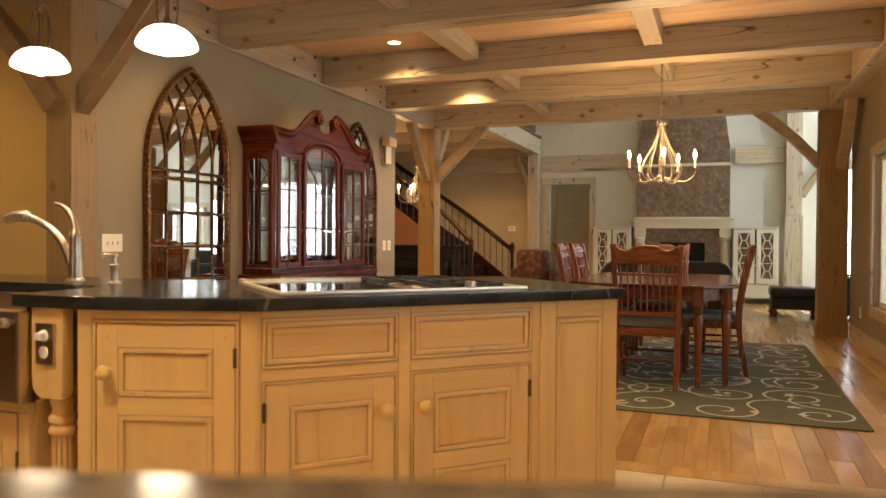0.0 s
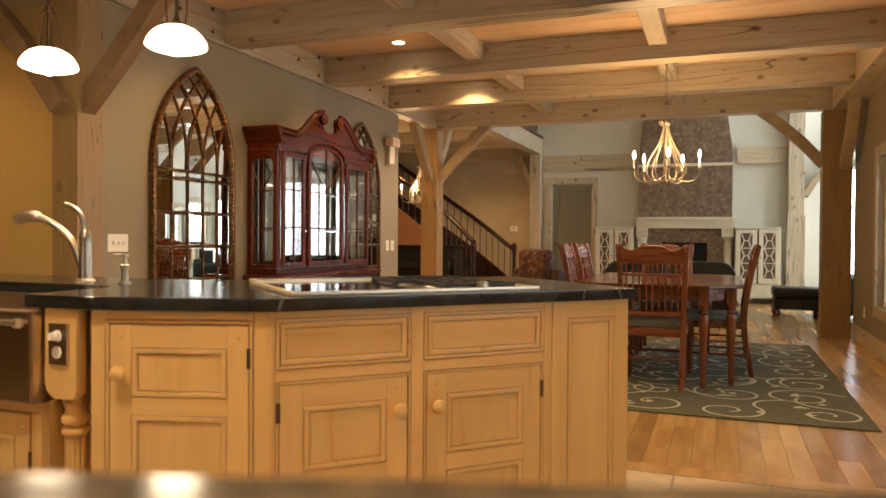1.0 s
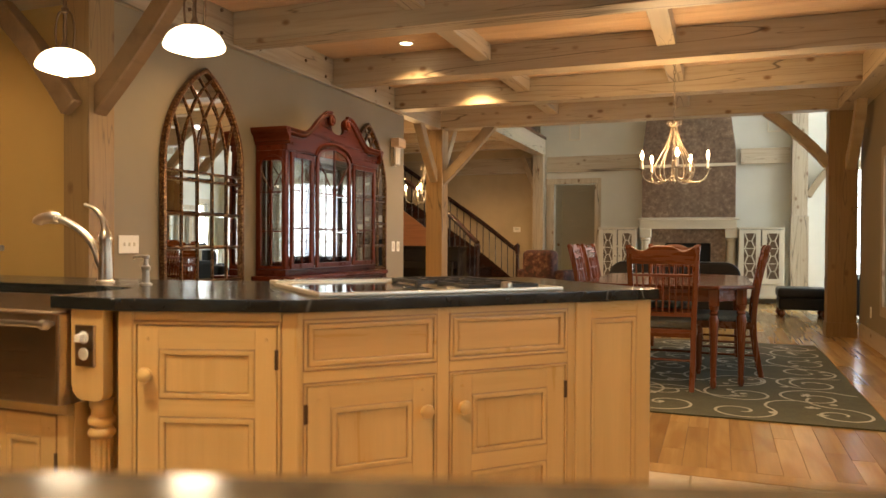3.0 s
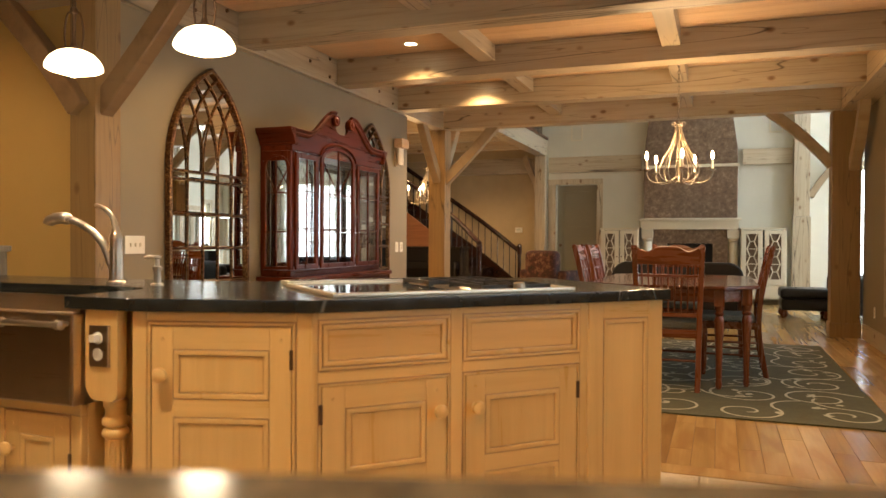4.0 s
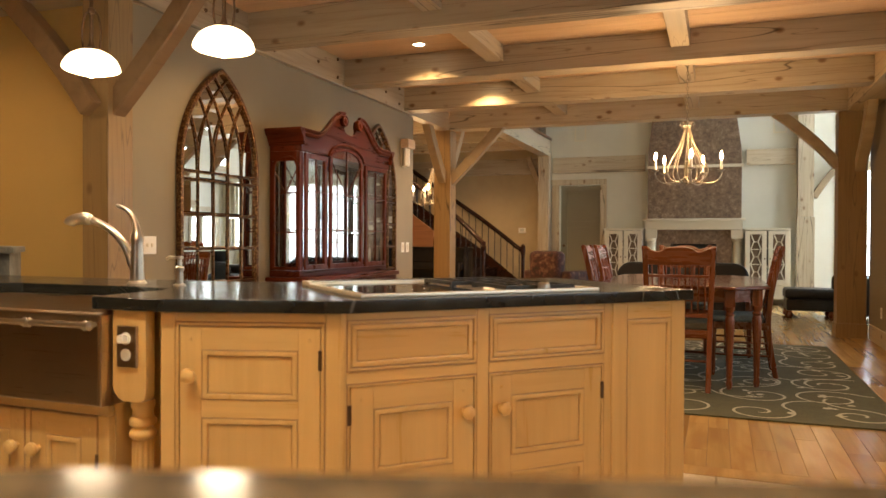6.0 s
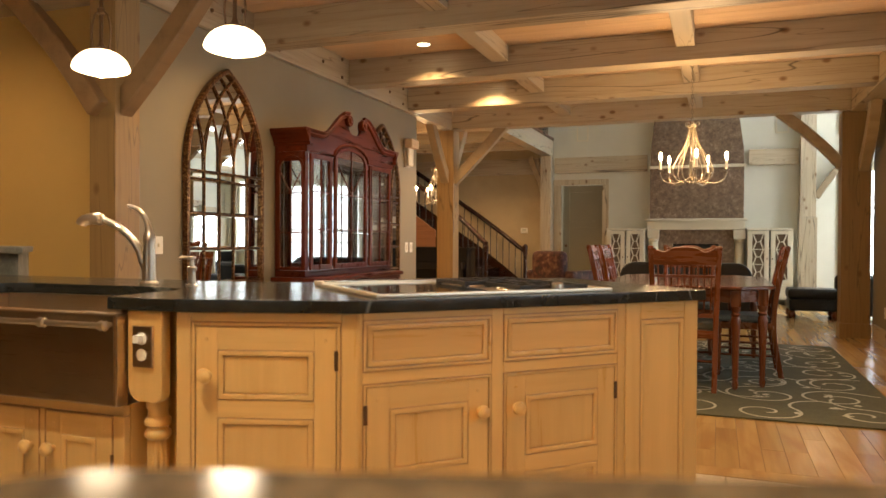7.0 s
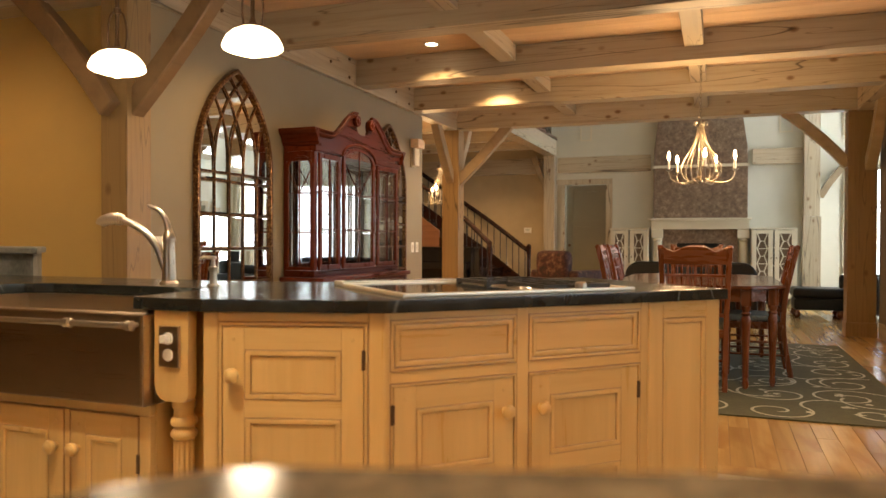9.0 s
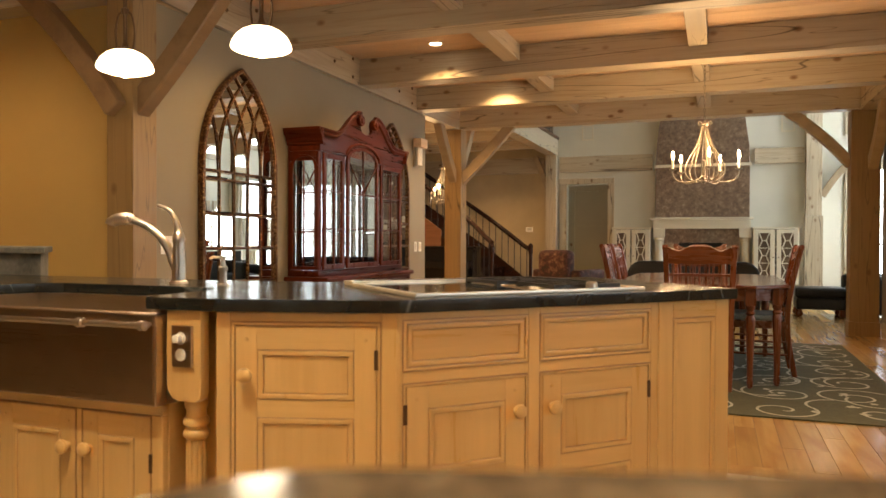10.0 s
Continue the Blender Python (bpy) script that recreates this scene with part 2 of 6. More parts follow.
# mirror colour lowered to dim the windows reflected in the china cabinet
OLDMIRROR = mat("dimmed_mirror_glass", (0.5, 0.51, 0.5), 0.03, 1.0)
GLASS = mat("clear_glass", (1, 1, 1), 0.01, 0.0, Transmission_Weight=1.0, IOR=1.45)
# opaque brown painted in for the reflection and dim shelves behind bookcase glass
SMOKED = mat("reflected_brown_pane", (0.15, 0.11, 0.075), 0.12, build=paint((0.15, 0.11, 0.075), 0.2))
BLACKGLASS = mat("black_glass", (0.008, 0.008, 0.008), 0.05, build=paint((0.008, 0.008, 0.008), 0.1))
LEATHER = mat("black_leather", (0.008, 0.007, 0.0065), 0.38, Specular_IOR_Level=0.4, build=speckle((0.005, 0.0045, 0.004), (0.008, 0.007, 0.0065), (0.012, 0.011, 0.010), 60))
LACQUER = mat("black_lacquer", (0.008, 0.008, 0.009), 0.12, build=paint((0.008, 0.008, 0.009), 0.1))
CUSHION = mat("sage_seat_cloth", (0.16, 0.16, 0.115), 0.8, build=speckle((0.11, 0.11, 0.08), (0.17, 0.17, 0.12), (0.23, 0.22, 0.16), 90))
FLORAL = mat("floral_cloth", (0.2, 0.08, 0.04), 0.85, build=speckle((0.010, 0.010, 0.008), (0.060, 0.016, 0.012), (0.20, 0.12, 0.07), 11))
RUG = mat("green_rug_pile", (0.07, 0.07, 0.04), 0.95, build=speckle((0.056, 0.056, 0.027), (0.09, 0.088, 0.043), (0.13, 0.122, 0.062), 120))
CREAM = mat("cream_rug_yarn", (0.5, 0.47, 0.34), 0.95, build=speckle((0.36, 0.34, 0.24), (0.5, 0.47, 0.35), (0.6, 0.57, 0.44), 120))
SOOT = mat("firebox_black", (0.008, 0.007, 0.006), 0.9, build=paint((0.008, 0.007, 0.006), 0.3))
LAWN = mat("lawn", (0.06, 0.1, 0.03), 0.9, build=speckle((0.04, 0.07, 0.02), (0.07, 0.11, 0.035), (0.10, 0.13, 0.05), 3))


def glow(name, colour, strength):
    m = bpy.data.materials.new(name)
    m.use_nodes = True
    b = m.node_tree.nodes["Principled BSDF"]
    b.inputs["Base Color"].default_value = (*colour, 1)
    b.inputs["Emission Color"].default_value = (*colour, 1)
    b.inputs["Emission Strength"].default_value = strength
    return m


OPAL = glow("lit_opal_glass", (1.0, 0.80, 0.50), 4.3)
BULB = glow("lit_bulb", (1.0, 0.72, 0.40), 110.0)
CANLIGHT = glow("lit_downlight", (1.0, 0.80, 0.52), 12.0)

# ---- mesh helpers ----


def box(bm, x0, x1, y0, y1, z0, z1, m=None):
    vs = [bm.verts.new((x, y, z)) for z in (z0, z1) for x, y in ((x0, y0), (x1, y0), (x1, y1), (x0, y1))]
    if m is not None:
        for v in vs:
            v.co = m @ v.co
    for f in ((3, 2, 1, 0), (4, 5, 6, 7), (0, 1, 5, 4), (1, 2, 6, 5), (2, 3, 7, 6), (3, 0, 4, 7)):
        bm.faces.new([vs[i] for i in f])
    return bm


def cube(x0, x1, y0, y1, z0, z1, bev=0.0, m=None):
    bm = box(bmesh.new(), x0, x1, y0, y1, z0, z1, m)
    return soften(bm, bev) if bev else bm


def soften(bm, w, seg=2, angle=30):
    bmesh.ops.recalc_face_normals(bm, faces=bm.faces[:])
    edges = [e for e in bm.edges if len(e.link_faces) == 2 and e.calc_face_angle(0) > radians(angle)]
    bmesh.ops.bevel(bm, geom=edges, offset=w, segments=seg, profile=0.6, affect="EDGES", clamp_overlap=True)
    return bm


def prism(bm, pts, h0, h1, m=None):
    """A polygon in x, y pulled up from h0 to h1, then moved by m."""
    lo = [bm.verts.new((x, y, h0)) for x, y in pts]
    hi = [bm.verts.new((x, y, h1)) for x, y in pts]
    n = len(pts)
    bm.faces.new(lo[::-1])
    bm.faces.new(hi)
    for i in range(n):
        bm.faces.new((lo[i], lo[(i + 1) % n], hi[(i + 1) % n], hi[i]))
    if m is not None:
        for v in lo + hi:
            v.co = m @ v.co
    return bm


def ring_prism(bm, outer, inner, h0, h1, m=None):
    n = len(outer)
    rows = [[bm.verts.new((x, y, h)) for x, y in pts] for pts in (outer, inner) for h in (h0, h1)]
    ol, oh, il, ih = rows
    for i in range(n):
        j = (i + 1) % n
        for q in ((ol[i], ol[j], oh[j], oh[i]), (il[j], il[i], ih[i], ih[j]), (oh[i], oh[j], ih[j], ih[i]), (ol[j], ol[i], il[i], il[j])):
            bm.faces.new(q)
    if m is not None:
        for r in rows:
            for v in r:
                v.co = m @ v.co
    return bm


def lathe(bm, profile, seg=16, m=None):
    rings = []
    for r, z in profile:
        rings.append([bm.verts.new((r * math.cos(2 * math.pi * i / seg), r * math.sin(2 * math.pi * i / seg), z)) for i in range(seg)])
    for a, b in zip(rings, rings[1:]):
        for i in range(seg):
            j = (i + 1) % seg
            bm.faces.new((a[i], a[j], b[j], b[i]))
    if profile[0][0] > 1e-4:
        bm.faces.new(rings[0][::-1])
    if profile[-1][0] > 1e-4:
        bm.faces.new(rings[-1])
    bmesh.ops.remove_doubles(bm, verts=[v for r in rings for v in r], dist=1e-5)
    if m is not None:
        done = set(v for r in rings for v in r if v.is_valid)
        for v in done:
            v.co = m @ v.co
    return bm


def tube(bm, pts, r, seg=8):
    """A round bar along a line of points; r may be a list."""
    pts = [Vector(p) for p in pts]
    rs = r if isinstance(r, (list, tuple)) else [r] * len(pts)
    rings, side = [], None
    for i, p in enumerate(pts):
        d = (pts[min(i + 1, len(pts) - 1)] - pts[max(i - 1, 0)]).normalized()
        if side is None:
            side = d.orthogonal().normalized()
        side = (side - d * side.dot(d)).normalized()
        up = d.cross(side)
        rings.append([bm.verts.new(p + rs[i] * (math.cos(2 * math.pi * k / seg) * side + math.sin(2 * math.pi * k / seg) * up)) for k in range(seg)])
    for a, b in zip(rings, rings[1:]):
        for i in range(seg):
            j = (i + 1) % seg
            bm.faces.new((a[i], a[j], b[j], b[i]))
    bm.faces.new(rings[0][::-1])
    bm.faces.new(rings[-1])
    return bm


def curve_pts(pts, n=8):
    """A smooth line through the points given."""
    P = [Vector(p) for p in pts]
    P = [2 * P[0] - P[1]] + P + [2 * P[-1] - P[-2]]
    out = []
    for i in range(1, len(P) - 2):
        a, b, c, d = P[i - 1:i + 3]
        for k in range(n):
            t = k / n
            out.append(0.5 * (2 * b + (c - a) * t + (2 * a - 5 * b + 4 * c - d) * t * t + (3 * b - a - 3 * c + d) * t ** 3))
    return out + [P[-2]]


def mesh_of(name, bm, material, smooth=None):
    bmesh.ops.recalc_face_normals(bm, faces=bm.faces[:])
    me = bpy.data.meshes.new(name)
    normals = []
    if smooth:
        # corner normals weighted by face area, so that bevelled flat faces stay flat
        bm.normal_update()
        limit = math.cos(radians(smooth))
        area = {f: f.calc_area() for f in bm.faces}
        for f in bm.faces:
            for v in f.verts:
                n = Vector((0, 0, 0))
                for g in v.link_faces:
                    if g.normal.dot(f.normal) > limit:
                        n += g.normal * area[g]
                normals.append(n.normalized() if n.length > 1e-12 else f.normal.copy())
    bm.to_mesh(me)
    bm.free()
    me.materials.append(material)
    if smooth:
        me.shade_smooth()
        me.normals_split_custom_set(normals)
    return me


def part(name, bm, material, parent, label="", smooth=38):
    ob = new(name, mesh_of(name, bm, material, smooth))
    ob.parent = parent
    return tagged(ob, label) if label else ob


def thing(name, m, label, category, group="", kind=""):
    ob = new(name)
    ob.matrix_basis = m
    ob.empty_display_size = 0.1
    return tagged(ob, label, category, group, kind)


def solid(name, bm, material, label, category, kind="structure", group="", smooth=38):
    ob = new(name, mesh_of(name, bm, material, smooth))
    return tagged(ob, label, category, group, kind)


AT = pose(0, 0, 0)
XZ = Matrix(((1, 0, 0, 0), (0, 0, 1, 0), (0, 1, 0, 0), (0, 0, 0, 1)))   # x, y, h -> x, h, y : a drawing in x, z pulled along y
YZ = Matrix(((0, 0, 1, 0), (1, 0, 0, 0), (0, 1, 0, 0), (0, 0, 0, 1)))   # x, y, h -> h, x, y : a drawing in y, z pulled along x

# ---- the house: ground, floors, walls, ceilings ----
WL, WR = -3.65, 1.42          # taupe wall of the dining room, window wall opposite
YF = 14.1                     # far wall of the living room
FX = 3.2                      # window wall of the living room
solid("ground", cube(-400, 400, -400, 400, -0.6, -0.30), LAWN, "green lawn round the house", "ground")
solid("subfloor", cube(-9.2, FX + 0.2, -3.4, YF + 0.2, -0.25, -0.012), FLOOR_GAP, "dark subfloor under the boards", "floor")


def wall_with_holes(name, axis, at, thick, a0, a1, z0, z1, holes, material, label):
    """A wall along x ('x') or y ('y') from a0 to a1, with openings (b0, b1, c0, c1) right through it."""
    bm = bmesh.new()
    cuts = sorted({a0, a1, *[h for o in holes for h in o[:2]]})
    for s0, s1 in zip(cuts, cuts[1:]):
        spans = sorted((o[2], o[3]) for o in holes if o[0] <= s0 and o[1] >= s1)
        z = z0
        for c0, c1 in spans + [(z1, z1)]:
            if c0 > z + 1e-4:
                if axis == "x":
                    box(bm, s0, s1, at, at + thick, z, c0)
                else:
                    box(bm, at, at + thick, s0, s1, z, c0)
            z = max(z, c1)
    bmesh.ops.remove_doubles(bm, verts=bm.verts[:], dist=1e-5)
    return solid(name, bm, material, label, "wall", smooth=None)


DIN_WIN = [(6.55, 8.13, 0.46, 1.90), (4.3, 5.9, 0.46, 1.90), (0.6, 2.4, 0.95, 1.95)]
LIV_WIN = [(9.95, 11.0, 0.45, 1.75), (11.3, 12.35, 0.45, 1.75), (12.65, 13.7, 0.45, 1.75), (9.95, 11.0, 3.0, 4.8), (11.3, 12.35, 3.0, 4.8), (12.65, 13.7, 3.0, 4.8)]
FAR_WIN = [(1.78, 2.95, 0.35, 2.35), (1.78, 2.95, 3.0, 4.6)]
# window added in the unseen back wall for a little kitchen daylight
BACK_WIN = [(-2.4, -0.9, 1.05, 2.1)]
wall_with_holes("wall_west", "y", WL - 0.14, 0.14, 3.60, 8.19, 0, CEIL, [], WALL, "taupe painted dining room wall")
wall_with_holes("wall_kitchen_north", "x", 3.60, 0.14, -7.0, WL - 0.142, 0, CEIL, [], OCHRE, "warm ochre kitchen wall")
wall_with_holes("wall_kitchen_west", "y", -7.14, 0.14, -3.2, 3.74, 0, CEIL, [], OCHRE, "ochre kitchen end wall")
wall_with_holes("wall_kitchen_south", "x", -3.34, 0.14, -7.14, WR + 0.16, 0, CEIL, BACK_WIN, OCHRE, "unseen ochre kitchen wall with an added window")
wall_with_holes("wall_east", "y", WR, 0.16, -3.2, 9.50, 0, CEIL, DIN_WIN, WALL, "taupe painted window wall")
wall_with_holes("wall_hall_south", "x", 8.19, 0.14, -9.0, WL - 0.142, 0, CEIL, [], WALL, "taupe painted hall wall")
wall_with_holes("wall_hall_west", "y", -9.14, 0.14, 8.19, YF, 0, 5.6, [], SAGE, "pale painted hall wall")
wall_with_holes("wall_hall_north", "x", YF, 0.16, -9.14, -3.342, 0, 5.6, [], TANWALL, "stair hall wall with warm lamplight put into its tan colour")
wall_with_holes("wall_far", "x", YF, 0.16, -3.34, FX + 0.16, 0, 5.6, [(-3.07, -2.29, 0.0, 2.16)] + FAR_WIN, SAGE, "pale grey-green living room wall")
wall_with_holes("wall_living_east", "y", FX, 0.16, 9.56, YF, 0, 5.6, LIV_WIN, SAGE, "pale living room wall with tall windows")
wall_with_holes("wall_living_south", "x", 9.56, 0.16, WR + 0.162, FX, 0, 5.6, [], SAGE, "pale living room return wall")
wall_with_holes("wall_loft_front", "x", 9.60, 0.12, -9.0, WR + 0.16, 3.12, 5.6, [], SAGE, "pale wall above the timber tie beam")
solid("ceiling_living", cube(-9.2, FX + 0.2, 9.5, YF + 0.2, 5.6, 5.7), WHITE, "white plaster ceiling of the high room", "ceiling")
solid("closet_back", cube(-3.3, -2.1, 15.1, 15.16, 0, 2.4), SHUT, "dim wall behind the far door", "wall")


def boards(name, x0, x1, y0, y1, z, label, width=0.135):
    bm = bmesh.new()
    y = y0
    rng = random.Random(5)
    while y < y1 - 0.01:
        w = min(width, y1 - y)
        x = x0
        while x < x1 - 0.01:
            e = min(x1, x + rng.uniform(1.6, 3.6))
            if x1 - e < 0.4:
                e = x1
            box(bm, x + 0.001, e - 0.001, y + 0.0025, y + w - 0.0025, z + rng.uniform(0, 0.0015), z + 0.02)
            x = e
        y += w
    box(bm, x0, x1, y0, y1, z + 0.021, z + 0.2)
    return solid(name, bm, PINE, label, "ceiling", smooth=None)


boards("ceiling_dining", WL - 0.14, WR + 0.16, -3.34, 9.55, CEIL, "honey pine tongue-and-groove board ceiling")
boards("ceiling_kitchen", -7.14, WL - 0.142, -3.34, 3.74, CEIL, "honey pine board ceiling over the kitchen")
boards("ceiling_hall", -9.1, -3.42, 8.19, YF, 2.98, "pine board underside of the loft")

# tiles of the kitchen and planks of the other rooms
tile_floor = solid("floor_kitchen", cube(-7.1, WR, -3.2, 3.58, -0.012, -0.002), GROUT, "cream stone tile kitchen floor", "floor")
tile_bm = soften(cube(-0.2, 0.2, -0.2, 0.2, -0.003, 0.0, 0), 0.0012, 1)
tile_mesh = mesh_of("tile", tile_bm, TILE)
for i in range(-10, 4):
    for j in range(0, 9):
        ob = new("tile", tile_mesh)
        ob.parent = tile_floor
        ob.location = (0.02 + 0.41 * i, 3.37 - 0.41 * j, 0)

more = bmesh.new()
for i in range(-17, 4):
    for j in range(0, 17):
        if i < -10 or j > 8:
            x, y = 0.02 + 0.41 * i, 3.37 - 0.41 * j
            if y > -3.0 and x > -6.9:
                box(more, x - 0.2, x + 0.2, y - 0.2, y + 0.2, -0.003, 0.0)
tagged(part("tiles_beyond", more, TILE, tile_floor), kind="stuff")

plank_floor = solid("floor_planks", cube(-9.1, FX, 3.582, YF, -0.011, -0.004), FLOOR_GAP, "honey brown wide plank wooden floor", "floor")
rng = random.Random(11)
plank_meshes = {}
rest = bmesh.new()
PW = 0.112
for i in range(int(12.2 / PW)):
    x = -9.08 + i * PW
    y = (3.72 if x > WL else 8.3)
    first = True
    while y < YF - 0.02:
        length = rng.choice((0.6, 0.9, 1.2, 1.5, 1.8, 2.1)) * (rng.uniform(0.4, 1) if first else 1)
        first = False
        length = round(length, 1)
        e = min(YF, y + length)
        if -1.3 < x < 1.5 and (y < 9.6 or x > -0.6):
            key = round(e - y, 2)
            if key not in plank_meshes:
                plank_meshes[key] = mesh_of("plank", soften(cube(-PW / 2 + 0.0006, PW / 2 - 0.0006, -key / 2 + 0.001, key / 2 - 0.001, -0.004, 0.0), 0.001, 1), OAK)
            if x < WR - 0.05 or y > 9.7:
                ob = new("plank", plank_meshes[key])
                ob.parent = plank_floor
                ob.location = (x + PW / 2, (y + e) / 2, rng.uniform(-0.0006, 0.0006))
        elif x < WR - 0.05 or y > 9.7:
            box(rest, x + 0.0012, x + PW - 0.0012, y + 0.001, e - 0.001, -0.004, 0.0)
        y = e
far_planks = part("planks_beyond", rest, OAK, plank_floor)
tagged(far_planks, kind="stuff")
solid("floor_border", cube(WL, WR, 3.58, 3.72, -0.004, 0.0, 0), OAK, "plank border strip between tile and boards", "floor")

# ---- timber frame ----
BEAM_Y = [0.45, 1.98, 3.42, 4.78, 6.35, 7.80, 9.32]
for i, y in enumerate(BEAM_Y):
    x0 = -7.0 if y < 3.5 else WL + 0.05
    bm = soften(cube(x0, 1.16, y, y + 0.21, 2.575, CEIL), 0.012)
    solid("ceiling_beam", bm, BEAM[0], "pickled grey-beige timber ceiling beam with knots and checks" if i < 6 else "pickled timber tie beam between two posts", "beam", group="ceiling beams")
for x in (-2.08, -0.50):
    for y0, y1 in zip([-3.2] + [b + 0.21 for b in BEAM_Y], BEAM_Y + [9.32]):
        if y1 - y0 > 0.3:
            solid("ceiling_joist", soften(cube(x - 0.07, x + 0.08, y0, y1, 2.685, CEIL), 0.010), BEAM[1], "pale pickled timber joist between beams", "joist", group="ceiling joists")
solid("wall_plate", soften(cube(WL - 0.09, WL + 0.05, 3.62, 9.32, 2.565, CEIL), 0.010), BEAM[1], "pickled timber plate along the wall top with dark pegs", "beam")
solid("wall_plate", soften(cube(1.16, WR + 0.01, -3.2, 9.60, 2.565, CEIL), 0.010), BEAM[1], "pickled timber plate along the window wall", "beam")
rng = random.Random(3)
pegs = bmesh.new()
for y in BEAM_Y[3:6]:
    for dy, z in ((-0.14, 2.63), (-0.14, 2.80), (0.36, 2.63), (0.36, 2.80), (-0.5, 2.70)):
        lathe(pegs, [(0.016, 0), (0.014, 0.010), (0.0, 0.012)], 8, pose(WL + 0.05, y + dy, z, 0, 90, 0))
tagged(part("peg", pegs, BRONZE, bpy.data.objects["wall_plate"]), "dark wooden pegs", kind="stuff")


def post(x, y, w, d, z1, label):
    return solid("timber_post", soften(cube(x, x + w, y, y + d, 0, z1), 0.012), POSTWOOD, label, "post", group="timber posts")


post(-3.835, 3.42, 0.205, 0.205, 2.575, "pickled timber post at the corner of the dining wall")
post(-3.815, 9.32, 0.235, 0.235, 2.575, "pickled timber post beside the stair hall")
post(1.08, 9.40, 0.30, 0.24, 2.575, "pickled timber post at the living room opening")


def brace(m, run, rise, label, material, width=0.13, thick=0.105, bow=0.07):
    """A bowed knee brace: foot at the origin on a post, head out along x, up z."""
    n = 12
    outer, inner = [], []
    for i in range(n + 1):
        t = i / n
        p = Vector((run * t, rise * t)) + Vector((rise, -run)).normalized() * bow * 4 * t * (1 - t)
        d = Vector((run, rise)) + Vector((rise, -run)).normalized() * bow * 4 * (1 - 2 * t)
        nrm = Vector((-d.y, d.x)).normalized() * width / 2
        outer.append(p + nrm)
        inner.append(p - nrm)
    bm = bmesh.new()
    prism(bm, [tuple(p) for p in outer + inner[::-1]], -thick / 2, thick / 2, XZ)
    soften(bm, 0.008, 1, 50)
    ob = solid("knee_brace", bm, material, label, "brace", group="knee braces")
    ob.matrix_basis = m
    return ob


BR = "bowed pickled timber knee brace pegged to a post"
# the two near braces are browner than the others
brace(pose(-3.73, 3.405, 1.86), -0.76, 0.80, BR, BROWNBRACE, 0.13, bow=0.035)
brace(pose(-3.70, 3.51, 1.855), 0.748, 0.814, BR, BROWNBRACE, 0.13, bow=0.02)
brace(pose(-3.67, 9.42, 1.83), 0.77, 0.79, BR, BRACE, 0.13, bow=0.015)
brace(pose(-3.70, 9.36, 1.90, 0, 0, -90), 0.62, 0.74, BR, BRACE, 0.13, bow=0.02)
brace(pose(-3.70, 9.52, 1.95, 0, 0, 90), 0.55, 0.74, BR, BRACE, 0.12, bow=0.02)
brace(pose(1.10, 9.50, 1.96), -0.68, 0.66, BR, BRACE, 0.115, bow=0.03)
brace(pose(1.30, 9.42, 1.95, 0, 0, -90), 0.70, 0.68, BR, BRACE, 0.15)

# skirting
for name, bm in (("baseboard", cube(WR - 0.022, WR - 0.001, 3.6, 9.38, 0, 0.17)), ("baseboard", cube(WL + 0.001, WL + 0.02, 3.64, 8.19, 0, 0.17)),
                 ("baseboard", cube(-2.16, -1.45, YF - 0.02, YF - 0.001, 0, 0.16)), ("baseboard", cube(0.97, FX, YF - 0.02, YF - 0.001, 0, 0.16))):
    solid(name, soften(bm, 0.005), BEAM[1], "pickled wood skirting board", "baseboard")
solid("baseboard", soften(cube(1.070, 1.39, 9.390, 9.65, 0.0, 0.165), 0.004), POSTWOOD, "pickled wood skirting round the foot of a post", "baseboard")


